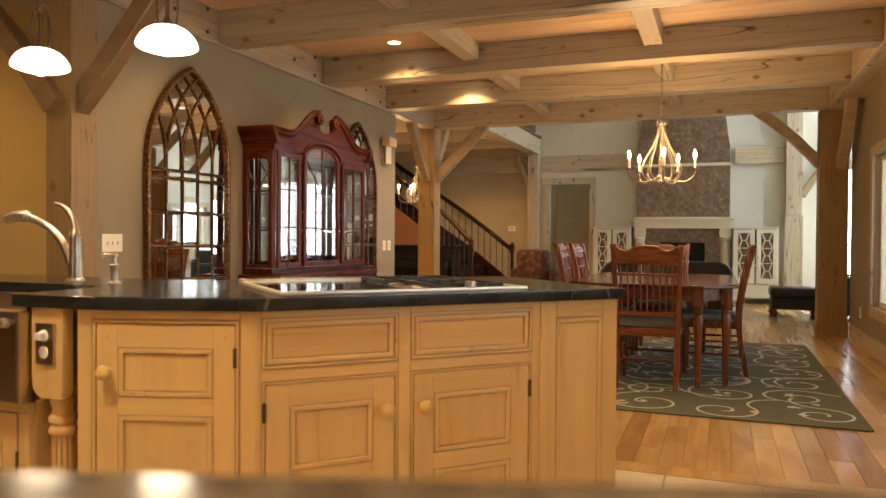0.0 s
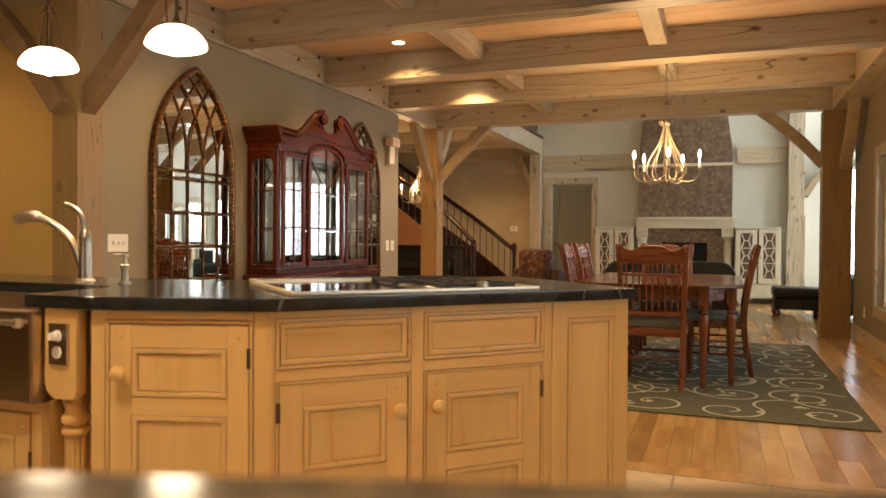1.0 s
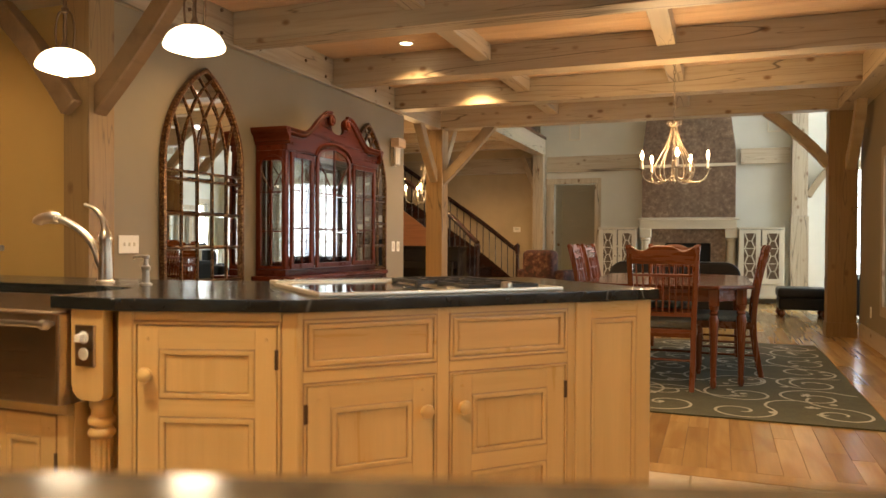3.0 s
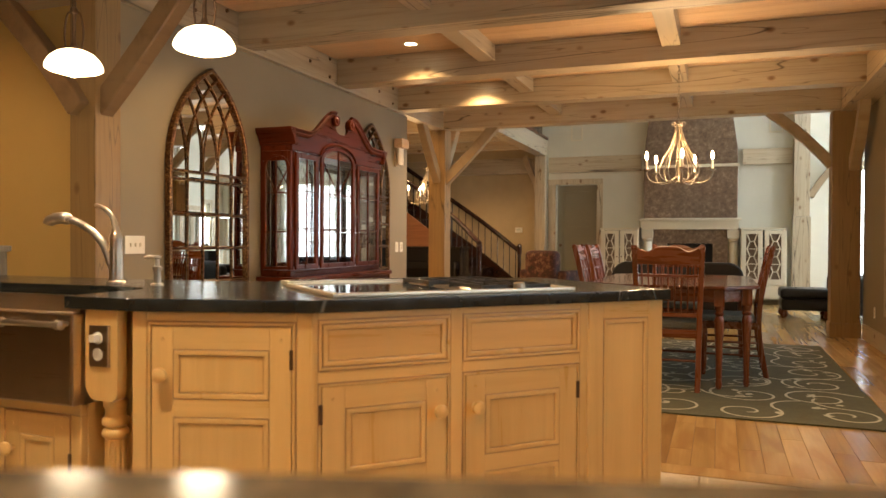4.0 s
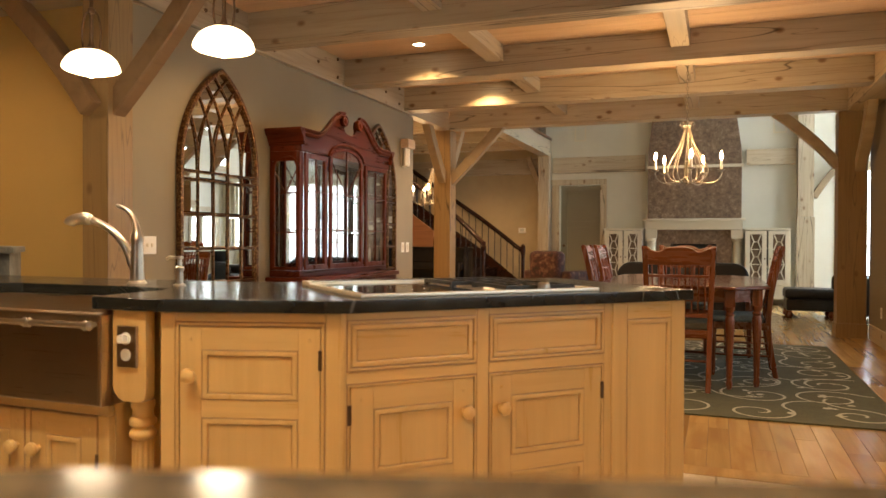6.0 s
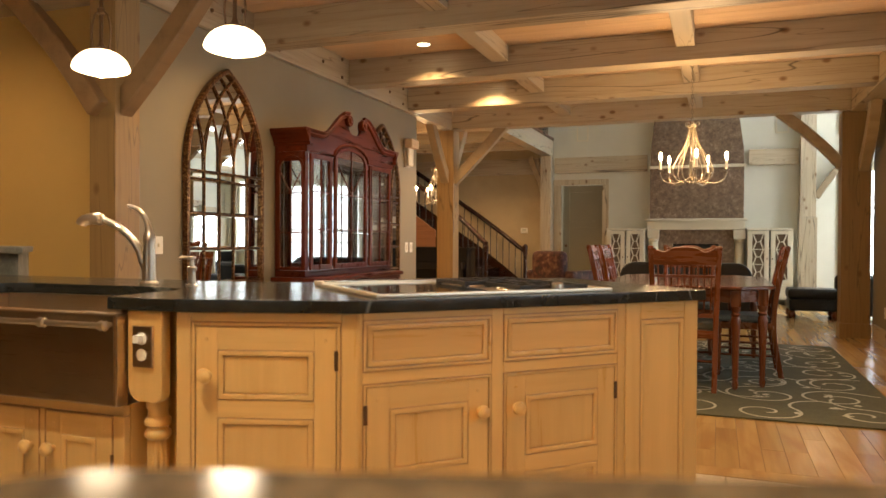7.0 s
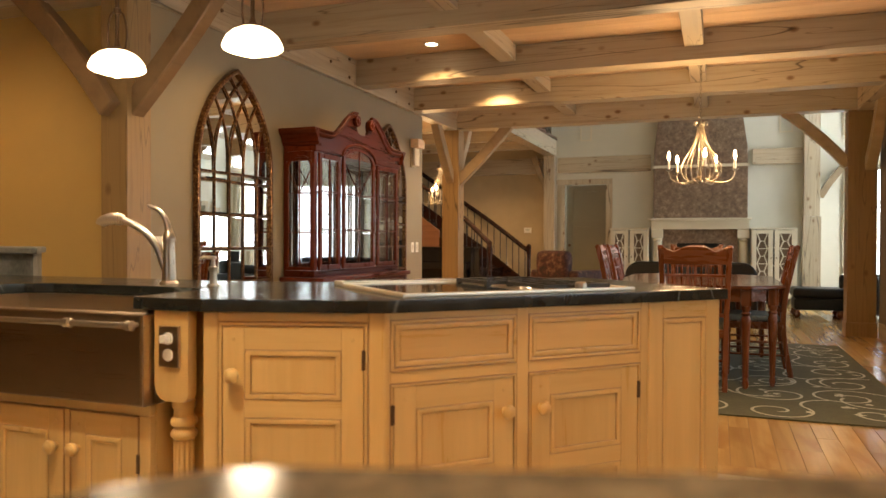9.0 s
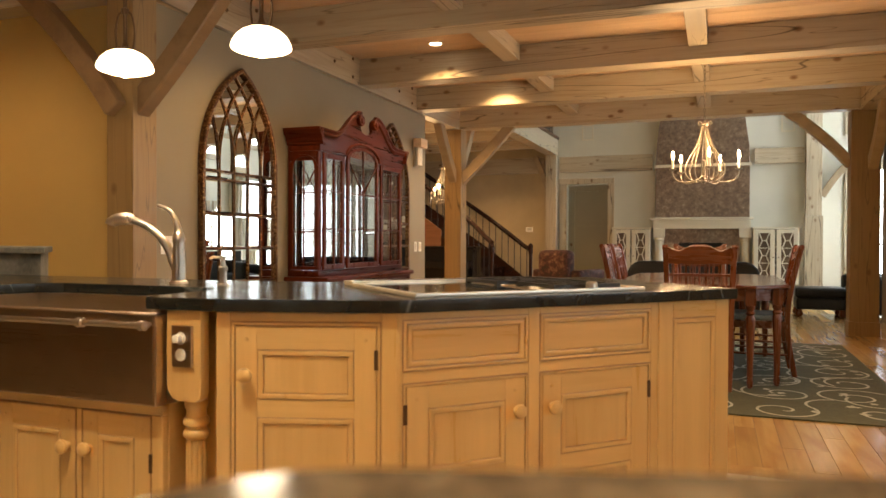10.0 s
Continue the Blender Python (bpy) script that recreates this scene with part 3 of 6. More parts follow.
def window(axis, at, depth, a0, a1, z0, z1, label, panes=2, inside=-1, bars=1):
    """A window set in its opening, with casing on the room side, sill, sash bars and one glass pane per light."""
    t = thing("window", AT, label, "window", "windows", "structure")

    def b(p0, p1, d0, d1, c0, c1):
        return cube(p0, p1, d0, d1, c0, c1) if axis == "x" else cube(d0, d1, p0, p1, c0, c1)
    room = (at - 0.025, at - 0.002) if inside < 0 else (at + depth + 0.002, at + depth + 0.025)
    for q in ((a0 - 0.10, a0, z0 - 0.10, z1 + 0.10), (a1, a1 + 0.10, z0 - 0.10, z1 + 0.10), (a0, a1, z1, z1 + 0.10), (a0, a1, z0 - 0.10, z0)):
        part("casing", soften(b(q[0] + 0.001, q[1] - 0.001, room[0], room[1], q[2], q[3]), 0.004), BEAM[2], t)
    mid = at + depth * 0.5
    fw = 0.045
    for q in ((a0, a0 + fw, z0, z1), (a1 - fw, a1, z0, z1), (a0 + fw, a1 - fw, z1 - fw, z1), (a0 + fw, a1 - fw, z0, z0 + fw)):
        part("frame", soften(b(q[0], q[1], mid - 0.03, mid + 0.03, q[2], q[3]), 0.004), WHITE, t)
    w = (a1 - a0 - 2 * fw) / panes
    h = (z1 - z0 - 2 * fw) / bars
    for i in range(panes):
        if i:
            part("mullion", b(a0 + fw + w * i - 0.02, a0 + fw + w * i + 0.02, mid - 0.025, mid + 0.025, z0 + fw, z1 - fw), WHITE, t)
        for j in range(bars):
            if j:
                part("glazing_bar", b(a0 + fw + w * i + 0.021, a0 + fw + w * (i + 1) - 0.021, mid - 0.012, mid + 0.012, z0 + fw + h * j - 0.011, z0 + fw + h * j + 0.011), WHITE, t)
            pane = part("pane", b(a0 + fw + w * i + 0.021, a0 + fw + w * (i + 1) - 0.021, mid - 0.002, mid + 0.002, z0 + fw + h * j + 0.012, z0 + fw + h * (j + 1) - 0.012), GLASS, t)
            pane.visible_shadow = False
    return t


for a0, a1, z0, z1 in DIN_WIN:
    window("y", WR, 0.16, a0, a1, z0, z1, "pickled wood casement window in the taupe wall", 2, -1, 1)
for a0, a1, z0, z1 in LIV_WIN:
    window("y", FX, 0.16, a0, a1, z0, z1, "tall white living room window", 2, -1, 3)
for a0, a1, z0, z1 in FAR_WIN:
    window("x", YF, 0.16, a0, a1, z0, z1, "tall white living room window", 2, -1, 3)
for a0, a1, z0, z1 in BACK_WIN:
    window("x", -3.34, 0.14, a0, a1, z0, z1, "white window added to the unseen kitchen wall", 2, 1, 2)

# daylight that the sky sends through the openings
for a0, a1, z0, z1 in DIN_WIN:
    lamp("window_light", "AREA", 4.2 * (a1 - a0) * (z1 - z0), DAY, pose(WR + 0.20, (a0 + a1) / 2, (z0 + z1) / 2, 0, 90, 0), size=z1 - z0, size_y=a1 - a0)
for a0, a1, z0, z1 in LIV_WIN:
    lamp("window_light", "AREA", (38 if a0 > 12 else 5) * (a1 - a0) * (z1 - z0), DAY, pose(FX + 0.20, (a0 + a1) / 2, (z0 + z1) / 2, 0, 90, 0), size=z1 - z0, size_y=a1 - a0)
for a0, a1, z0, z1 in FAR_WIN:
    lamp("window_light", "AREA", 14 * (a1 - a0) * (z1 - z0), DAY, pose((a0 + a1) / 2, YF + 0.22, (z0 + z1) / 2, -90, 0, 0), size=a1 - a0, size_y=z1 - z0)
for a0, a1, z0, z1 in BACK_WIN:
    lamp("window_light", "AREA", 1.5 * (a1 - a0) * (z1 - z0), DAY, pose((a0 + a1) / 2, -3.40, (z0 + z1) / 2, 90, 0, 0), size=a1 - a0, size_y=z1 - z0)

# recessed downlights, with unseen ones added as fill
DOWNLIGHTS = [(x, y, CEIL, 84, WARM, 130) for x, y in CANS] + [(x, y, CEIL, w, SOFT, 150) for x, y, w in KITCHEN_CANS]
DOWNLIGHTS += [(x, y, CEIL, 92, AMBER, 150) for x, y in ENTRY_CANS] + [(x, y, CEIL, 86, WARM, 150) for x, y in SIDE_CANS]
DOWNLIGHTS += [(x, y, 2.98, 80, WARM, 128) for x, y in HALL_CANS]
for x, y, z, watts, tone, cone in DOWNLIGHTS:
    t = thing("recessed_downlight", pose(x, y, z), "small white recessed downlight, some of them unseen fill, switched on", "downlight", "recessed downlights")
    part("trim_ring", lathe(bmesh.new(), [(0.070, -0.001), (0.072, -0.006), (0.058, -0.008), (0.054, -0.002)], 24), WHITE, t)
    part("lens", lathe(bmesh.new(), [(0.0, -0.004), (0.053, -0.004), (0.053, -0.001), (0.0, -0.001)], 24), CANLIGHT, t)
    lamp("downlight", "SPOT", watts, tone, pose(x, y, z - 0.012), radius=0.045, spot=cone)

# ---- kitchen island ----
ISL = [(-1.855, 1.575), (-1.625, 1.578), (-1.132, 1.728), (-0.262, 2.640)]   # worktop's front corners


def cabinet_run(p, q, inset=0.025):
    """The pose of a cabinet face: origin at its left foot, x along the face, y into the cabinet."""
    d = Vector((q[0] - p[0], q[1] - p[1]))
    a = math.atan2(d.y, d.x)
    n = Vector((-math.sin(a), math.cos(a)))
    return pose(p[0] + n.x * inset, p[1] + n.y * inset, 0, 0, 0, math.degrees(a)), d.length


def frame_strips(x0, x1, z0, z1, w, y0, y1):
    return [cube(x0, x1, y0, y1, z1 - w, z1), cube(x0, x1, y0, y1, z0, z0 + w), cube(x0, x0 + w, y0, y1, z0 + w, z1 - w), cube(x1 - w, x1, y0, y1, z0 + w, z1 - w)]


def bead(parent, x0, x1, z0, z1, w, y0, y1, material, name="bead"):
    bm = bmesh.new()
    ring_prism(bm, [(x0, z0), (x1, z0), (x1, z1), (x0, z1)], [(x0 + w, z0 + w), (x1 - w, z0 + w), (x1 - w, z1 - w), (x0 + w, z1 - w)], y0, y1, XZ)
    soften(bm, w * 0.28, 2)
    return part(name, bm, material, parent)


def raised_panel(parent, x0, x1, z0, z1, y, ax):
    """A field panel with a bevelled moulding round it; y is the door's face."""
    bead(parent, x0, x1, z0, z1, 0.0025, y - 0.0008, y + 0.006, SOFTGLAZE, "glaze_line")
    bead(parent, x0 + 0.003, x1 - 0.003, z0 + 0.003, z1 - 0.003, 0.014, y - 0.0028, y + 0.01, CABINET[2], "moulding")
    bead(parent, x0 + 0.017, x1 - 0.017, z0 + 0.017, z1 - 0.017, 0.0018, y + 0.0025, y + 0.012, SOFTGLAZE, "glaze_line")
    part("panel", soften(cube(x0 + 0.0188, x1 - 0.0188, y + 0.0035, y + 0.014, z0 + 0.0188, z1 - 0.0188), 0.002, 1), CABINET[ax], parent)


def door_leaf(parent, x0, x1, z0, z1, panels, stile=0.062, knob=None, hinge=None, peg=True):
    """An inset frame-and-panel door; panels are the heights of the rails' edges."""
    y = -0.004
    ob = thing_part("door", parent)
    edges = [z0] + [v for p in panels for v in p] + [z1]
    part("stile", soften(cube(x0, x0 + stile, y, y + 0.02, z0, z1), 0.0009, 1), CABINET[2], ob)
    part("stile", soften(cube(x1 - stile, x1, y, y + 0.02, z0, z1), 0.0009, 1), CABINET[2], ob)
    for a, b in zip(edges[::2], edges[1::2]):
        part("rail", soften(cube(x0 + stile, x1 - stile, y + 0.0002, y + 0.02, a, b), 0.0009, 1), CABINET[0], ob)
    for a, b in panels:
        raised_panel(ob, x0 + stile, x1 - stile, a, b, y, 2)
    if peg:
        for px in (x0 + stile * 0.5, x1 - stile * 0.5):
            part("peg", lathe(bmesh.new(), [(0.0055, 0), (0.005, 0.002), (0.0, 0.003)], 10, pose(px, y, z1 - 0.036, 90, 0, 0)), CABINET[0], ob)
    if knob:
        part("knob", lathe(bmesh.new(), [(0.010, 0), (0.009, 0.010), (0.018, 0.016), (0.0215, 0.024), (0.019, 0.033), (0.010, 0.038), (0, 0.039)], 20, pose(knob[0], y, knob[1], 90, 0, 0)), CABINET[0], ob, "round wooden knob")
    for hx, hz in hinge or ():
        part("hinge", soften(cube(hx - 0.006, hx + 0.006, y - 0.004, y + 0.01, hz - 0.028, hz + 0.028), 0.003), BRONZE, ob, "dark bronze butt hinge")
    return ob


def thing_part(name, parent, label=""):
    """An empty part that carries sub-parts."""
    ob = new(name)
    ob.parent = parent
    ob.empty_display_size = 0.05
    return tagged(ob, label) if label else ob


TOP = 0.878
# angled front with the narrow tall door
m, L = cabinet_run(ISL[1], ISL[2])
cab = thing("island_cabinet", m, "honey maple base cabinet with a two-panel door, dark glazed", "cabinet", "island cabinets")
part("body", cube(0.0, L, 0.018, 0.40, 0.0, TOP), CABINET[2], cab)
fx0, fx1 = 0.055, L - 0.065
part("face_frame", soften(cube(0.0, fx0 - 0.012, -0.004, 0.018, 0.0, TOP), 0.003, 1), CABINET[2], cab)
part("face_frame", soften(cube(fx1 + 0.012, L, -0.004, 0.018, 0.0, TOP), 0.003, 1), CABINET[2], cab)
part("top_rail", soften(cube(fx0 - 0.012, fx1 + 0.012, -0.0035, 0.018, 0.852, TOP), 0.003, 1), CABINET[0], cab)
bead(cab, fx0 - 0.012, fx1 + 0.012, 0.09, 0.852, 0.003, -0.0045, 0.01, GLAZE, "glaze_line")
bead(cab, fx0 - 0.009, fx1 + 0.009, 0.093, 0.849, 0.0075, -0.007, 0.012, CABINET[2])
part("gap", cube(fx0 - 0.002, fx1 + 0.002, 0.004, 0.0178, 0.10, 0.842), GLAZE, cab)
door_leaf(cab, fx0 + 0.0015, fx1 - 0.0015, 0.105, 0.838, [(0.16, 0.587), (0.635, 0.775)], 0.060, (fx0 + 0.034, 0.705), [(fx1 - 0.001, 0.748), (fx1 - 0.001, 0.2)])

# long front with two drawers over two doors and an end panel
m, L = cabinet_run(ISL[2], ISL[3])
cab = thing("island_cabinet", m, "honey maple base cabinet with two drawers over two panelled doors", "cabinet", "island cabinets")
part("body", cube(0.0, L - 0.02, 0.018, 0.62, 0.0, TOP), CABINET[2], cab)
dx = [(0.030, 0.412), (0.476, 0.882)]
part("face_frame", soften(cube(0.0, 0.018, -0.004, 0.018, 0.0, TOP), 0.002, 1), CABINET[2], cab)
part("face_frame", soften(cube(0.424, 0.464, -0.004, 0.018, 0.0, TOP), 0.002, 1), CABINET[2], cab)
part("face_frame", soften(cube(0.894, 0.925, -0.004, 0.018, 0.0, TOP), 0.002, 1), CABINET[2], cab)
for a, b in dx:
    for z0, z1 in ((0.857, TOP), (0.683, 0.715), (0.0, 0.09)):
        part("rail", soften(cube(a - 0.012, b + 0.012, -0.0035, 0.018, z0, z1), 0.002, 1), CABINET[0], cab)
    bead(cab, a - 0.012, b + 0.012, 0.715, 0.859, 0.003, -0.0045, 0.01, GLAZE, "glaze_line")
    bead(cab, a - 0.009, b + 0.009, 0.718, 0.856, 0.0075, -0.007, 0.012, CABINET[0])
    drawer = thing_part("drawer", cab)
    raised_panel(drawer, a, b, 0.726, 0.848, -0.002, 0)
    bead(cab, a - 0.012, b + 0.012, 0.09, 0.683, 0.003, -0.0045, 0.01, GLAZE, "glaze_line")
    bead(cab, a - 0.009, b + 0.009, 0.093, 0.680, 0.0055, -0.006, 0.012, CABINET[2])
    part("gap", cube(a - 0.004, b + 0.004, 0.004, 0.0178, 0.096, 0.677), GLAZE, cab)
PAN = [(0.16, 0.375), (0.425, 0.610)]
door_leaf(cab, dx[0][0], dx[0][1], 0.100, 0.673, PAN, 0.066, (dx[0][1] - 0.030, 0.577), [(dx[0][0] - 0.004, 0.597), (dx[0][0] - 0.004, 0.2)])
door_leaf(cab, dx[1][0], dx[1][1], 0.100, 0.673, PAN, 0.066, (dx[1][0] + 0.030, 0.577), [(dx[1][1] + 0.004, 0.597), (dx[1][1] + 0.004, 0.2)])
part("end_stile", soften(cube(0.927, 0.988, -0.006, 0.018, 0.0, TOP), 0.003, 1), CABINET[2], cab)
part("end_stile", soften(cube(1.178, L - 0.02, -0.006, 0.018, 0.0, TOP), 0.003, 1), CABINET[2], cab)
part("end_rail", soften(cube(0.988, 1.178, -0.0055, 0.018, 0.822, TOP), 0.002, 1), CABINET[0], cab)
part("end_rail", soften(cube(0.988, 1.178, -0.0055, 0.018, 0.0, 0.10), 0.002, 1), CABINET[0], cab)
raised_panel(cab, 0.988, 1.178, 0.10, 0.822, -0.004, 2)

# sink base, set back, and the turned corner post
SX0, SX1, SC = -2.72, -1.808, -1.830      # sink ends, and the cabinet face under it
cab = thing("sink_cabinet", pose(0, 1.60, 0), "honey maple sink base with two panelled doors", "cabinet", "island cabinets")
part("body", cube(-3.3, SC + 0.02, 0.02, 0.62, 0.0, 0.602), CABINET[2], cab)
part("side_panel", cube(SC + 0.0205, -1.62, 0.11, 0.62, 0.0, TOP), CABINET[2], cab)
part("side_panel", cube(-3.3, SX0, 0.02, 0.62, 0.603, TOP), CABINET[2], cab)
part("top_rail", soften(cube(-3.3, SC + 0.018, -0.004, 0.02, 0.570, 0.602), 0.003, 1), CABINET[0], cab)
part("bottom_rail", soften(cube(-3.3, SC + 0.018, -0.004, 0.02, 0.0, 0.09), 0.003, 1), CABINET[0], cab)
for x0, x1 in ((SC - 0.022, SC + 0.018), (-2.135, -2.115), (SX0 - 0.25, -2.462)):
    part("face_frame", soften(cube(x0, x1, -0.0045, 0.02, 0.09, 0.570), 0.002, 1), CABINET[2], cab)
part("gap", cube(-2.462, SC - 0.02, 0.012, 0.0196, 0.092, 0.568), GLAZE, cab)
for x0, x1, k in ((-2.110, SC - 0.027, 0), (-2.457, -2.140, 1)):
    bead(cab, x0 - 0.004, x1 + 0.004, 0.092, 0.568, 0.0035, -0.0055, 0.012, GLAZE, "glaze_line")
    door_leaf(cab, x0, x1, 0.097, 0.563, [(0.15, 0.50)], 0.058, (x0 + 0.028 if k == 0 else x1 - 0.028, 0.455), [(x1 + 0.002, 0.43)] if k == 0 else [(x0 - 0.002, 0.43)])

leg = thing("island_corner_post", pose(-1.741, 1.640, 0), "cream maple turned and fluted corner post of the island", "post")
block = bmesh.new()
prism(block, [(-0.052, 0.878), (-0.052, 0.662), (-0.044, 0.640), (-0.030, 0.626), (-0.014, 0.620), (0.046, 0.620), (0.060, 0.628), (0.066, 0.645), (0.066, 0.878)], -0.05, -0.012, XZ)
part("block", soften(block, 0.004, 2, 50), CABINET[2], leg)
part("turned_collar", lathe(bmesh.new(), [(0.027, 0.505), (0.031, 0.510), (0.037, 0.516), (0.038, 0.524), (0.034, 0.532), (0.028, 0.536), (0.028, 0.542), (0.036, 0.548), (0.038, 0.557), (0.035, 0.566), (0.029, 0.571), (0.028, 0.590), (0.033, 0.598), (0.034, 0.608), (0.031, 0.6195)], 32, pose(0.012, 0, 0)), CABINET[2], leg)
shaft = bmesh.new()
star = [((0.030 if i % 4 < 2 else 0.0255) * math.cos(2 * math.pi * i / 48), (0.030 if i % 4 < 2 else 0.0255) * math.sin(2 * math.pi * i / 48)) for i in range(48)]
prism(shaft, star, 0.0, 0.5048, pose(0.012, 0, 0))
part("fluted_shaft", shaft, CABINET[2], leg)
part("back_stile", soften(cube(-0.06, 0.05, 0.052, 0.068, 0.0, 0.8775), 0.003, 1), CABINET[2], leg)

out = thing("power_outlet", pose(-1.737, 1.589, 0.777), "white duplex power outlet in a brushed steel plate with a plug", "outlet")
part("plate", soften(cube(-0.033, 0.033, -0.007, 0.0, -0.058, 0.058), 0.003), APRON, out)
# lighter strip that stands in for the highlight along the plate's right edge
part("plate_edge", soften(cube(0.0332, 0.0385, -0.008, 0.0, -0.058, 0.058), 0.002), STEEL, out, "bright strip for the highlight on the plate's edge")
for z in (-0.023, 0.023):
    part("socket", lathe(bmesh.new(), [(0.0175, 0), (0.0175, 0.003), (0.015, 0.004), (0, 0.004)], 20, pose(0, -0.006, z, 90, 0, 0)), PLASTIC, out)
part("plug", soften(cube(-0.012, 0.010, -0.030, -0.0102, 0.012, 0.034), 0.004), PLASTIC, out, "small white plug")

# worktop, one slab with the sink cut into its front
slab = bmesh.new()
pts = [(-1.855, 1.575), (-1.625, 1.578), (-1.132, 1.728), (-0.262, 2.640), (-0.875, 3.245), (-1.62, 2.49), (-1.95, 2.36), (-3.45, 2.36), (-3.45, 1.575), (-2.74, 1.575),
       (-2.735, 1.80), (-2.69, 1.93), (-2.60, 1.975), (-2.05, 1.975), (-1.90, 1.94), (-1.862, 1.86)]
prism(slab, pts, 0.8785, 0.915)
soften(slab, 0.0045, 2, 12)
solid("island_worktop", slab, SOAP, "polished dark soapstone island worktop with pale veins", "worktop", kind="object")

sink = thing("farmhouse_sink", pose(0, 0, 0), "brushed stainless steel apron-front sink with a towel bar", "sink")
ap = bmesh.new()
prism(ap, [(SX0, 1.556), (SX1, 1.556), (SX1, 1.600), (SX0, 1.600)], 0.606, 0.866)
part("apron", soften(ap, 0.007, 3), APRON, sink)
part("end_strip", soften(cube(SX1 + 0.0005, SX1 + 0.007, 1.558, 1.60, 0.606, 0.864), 0.002), STEEL, sink, "polished steel end strip")
part("front_wall", soften(cube(SX0, SX1, 1.601, 1.614, 0.64, 0.866), 0.004), STEEL, sink)
part("back_wall", soften(cube(SX0 + 0.016, SX1 - 0.052, 1.955, 1.985, 0.64, 0.878), 0.003), STEEL, sink)
for x0, x1 in ((SX0, SX0 + 0.015), (SX1 - 0.05, SX1 - 0.03)):
    part("side_wall", soften(cube(x0, x1, 1.615, 1.985, 0.64, 0.878), 0.004), STEEL, sink)
part("bowl_floor", cube(SX0 + 0.016, SX1 - 0.051, 1.615, 1.9545, 0.64, 0.65), STEEL, sink)
bar = thing_part("towel_bar", sink, "polished steel towel bar with turned ends")
part("rod", tube(bmesh.new(), [(SX0 + 0.03, 1.525, 0.838), (SX1 - 0.012, 1.525, 0.838)], 0.0085, 12), NICKEL, bar)
for x in (SX1 - 0.014, SX0 + 0.03, SX1 - 0.24):
    part("finial", lathe(bmesh.new(), [(0.0, -0.018), (0.011, -0.014), (0.0145, -0.004), (0.012, 0.004), (0.0145, 0.012), (0.009, 0.018), (0.0, 0.020)], 16, pose(x, 1.525, 0.838, 0, 90, 0)), NICKEL, bar)
    if x != SX1 - 0.24:
        part("stand_off", tube(bmesh.new(), [(x, 1.525, 0.838), (x, 1.556, 0.838)], 0.007), NICKEL, bar)
part("basket_strainer", lathe(bmesh.new(), [(0.045, 0.65), (0.043, 0.654), (0.02, 0.652), (0, 0.652)], 20, pose(-2.28, 1.80, 0)), STEEL, sink)

tap = thing("kitchen_faucet", pose(-2.19, 2.112, 0.915), "brushed nickel single-lever kitchen faucet with a pull-out spout", "faucet")
part("base", lathe(bmesh.new(), [(0.034, 0), (0.033, 0.006), (0.027, 0.010), (0.026, 0.014)], 24), NICKEL, tap)
RIGHT = Vector((0.936, 0.352, 0))


def tap_pts(rows):
    return [RIGHT * (dx * 0.00209) + Vector((0, 0, dz * 0.00201)) for dx, dz in rows]


part("body", lathe(bmesh.new(), [(0.025, 0.010), (0.024, 0.06), (0.022, 0.11), (0.021, 0.150), (0.024, 0.158), (0.024, 0.166), (0.019, 0.185), (0.010, 0.196), (0, 0.198)], 24), NICKEL, tap)
part("spout", tube(bmesh.new(), curve_pts(tap_pts([(-3, 22), (-10, 40), (-22, 70), (-42, 94), (-66, 110), (-88, 117), (-101, 117)])), [0.0165] * 10 + [0.0148] * 10 + [0.0138] * 17 + [0.0142] * 12, 14), NICKEL, tap)
part("spray_head", tube(bmesh.new(), curve_pts(tap_pts([(-80, 115.5), (-92, 118.5), (-106, 117.5), (-117, 113), (-120, 107)]), 5), [0.017, 0.020, 0.022, 0.0225, 0.0225, 0.0225, 0.022, 0.022, 0.0215, 0.021, 0.021, 0.021, 0.020, 0.020, 0.020, 0.020, 0.020, 0.019, 0.019, 0.019, 0.018], 14), NICKEL, tap)
part("lever", tube(bmesh.new(), curve_pts(tap_pts([(0, 88), (-2, 105), (-8, 122), (-20, 136), (-37, 143)]), 5), [0.0185, 0.017, 0.015, 0.0135, 0.0125, 0.012, 0.0115, 0.011, 0.0105, 0.010, 0.0098, 0.0094, 0.009, 0.009, 0.0088, 0.0085, 0.008, 0.008, 0.0075, 0.007, 0.006], 12), NICKEL, tap)

soap = thing("soap_dispenser", pose(-1.954, 2.06, 0.915), "small brushed nickel soap dispenser beside the faucet", "dispenser")
part("base", lathe(bmesh.new(), [(0.022, 0), (0.021, 0.006), (0.013, 0.009), (0.012, 0.05), (0.016, 0.056), (0.016, 0.066), (0.009, 0.070), (0.007, 0.092), (0.013, 0.096), (0.013, 0.104), (0, 0.106)], 20), NICKEL, soap)
part("nozzle", tube(bmesh.new(), [Vector((0, 0, 0.099)), RIGHT * -0.035 + Vector((0, 0, 0.101)), RIGHT * -0.045 + Vector((0, 0, 0.094))], 0.006), NICKEL, soap)

# cooktop on the long side of the island
m, L = cabinet_run(ISL[2], ISL[3], 0.0)
ck = thing("cooktop", m @ pose(0, 0, 0.915), "steel-trimmed cooktop, black glass beside gas burners with iron grates", "cooktop")
tray = bmesh.new()
ring_prism(tray, [(0.07, 0.055), (0.90, 0.055), (0.90, 0.60), (0.07, 0.60)], [(0.092, 0.077), (0.878, 0.077), (0.878, 0.578), (0.092, 0.578)], 0.0, 0.012)
part("trim", soften(tray, 0.004), BRIGHTSTEEL, ck)
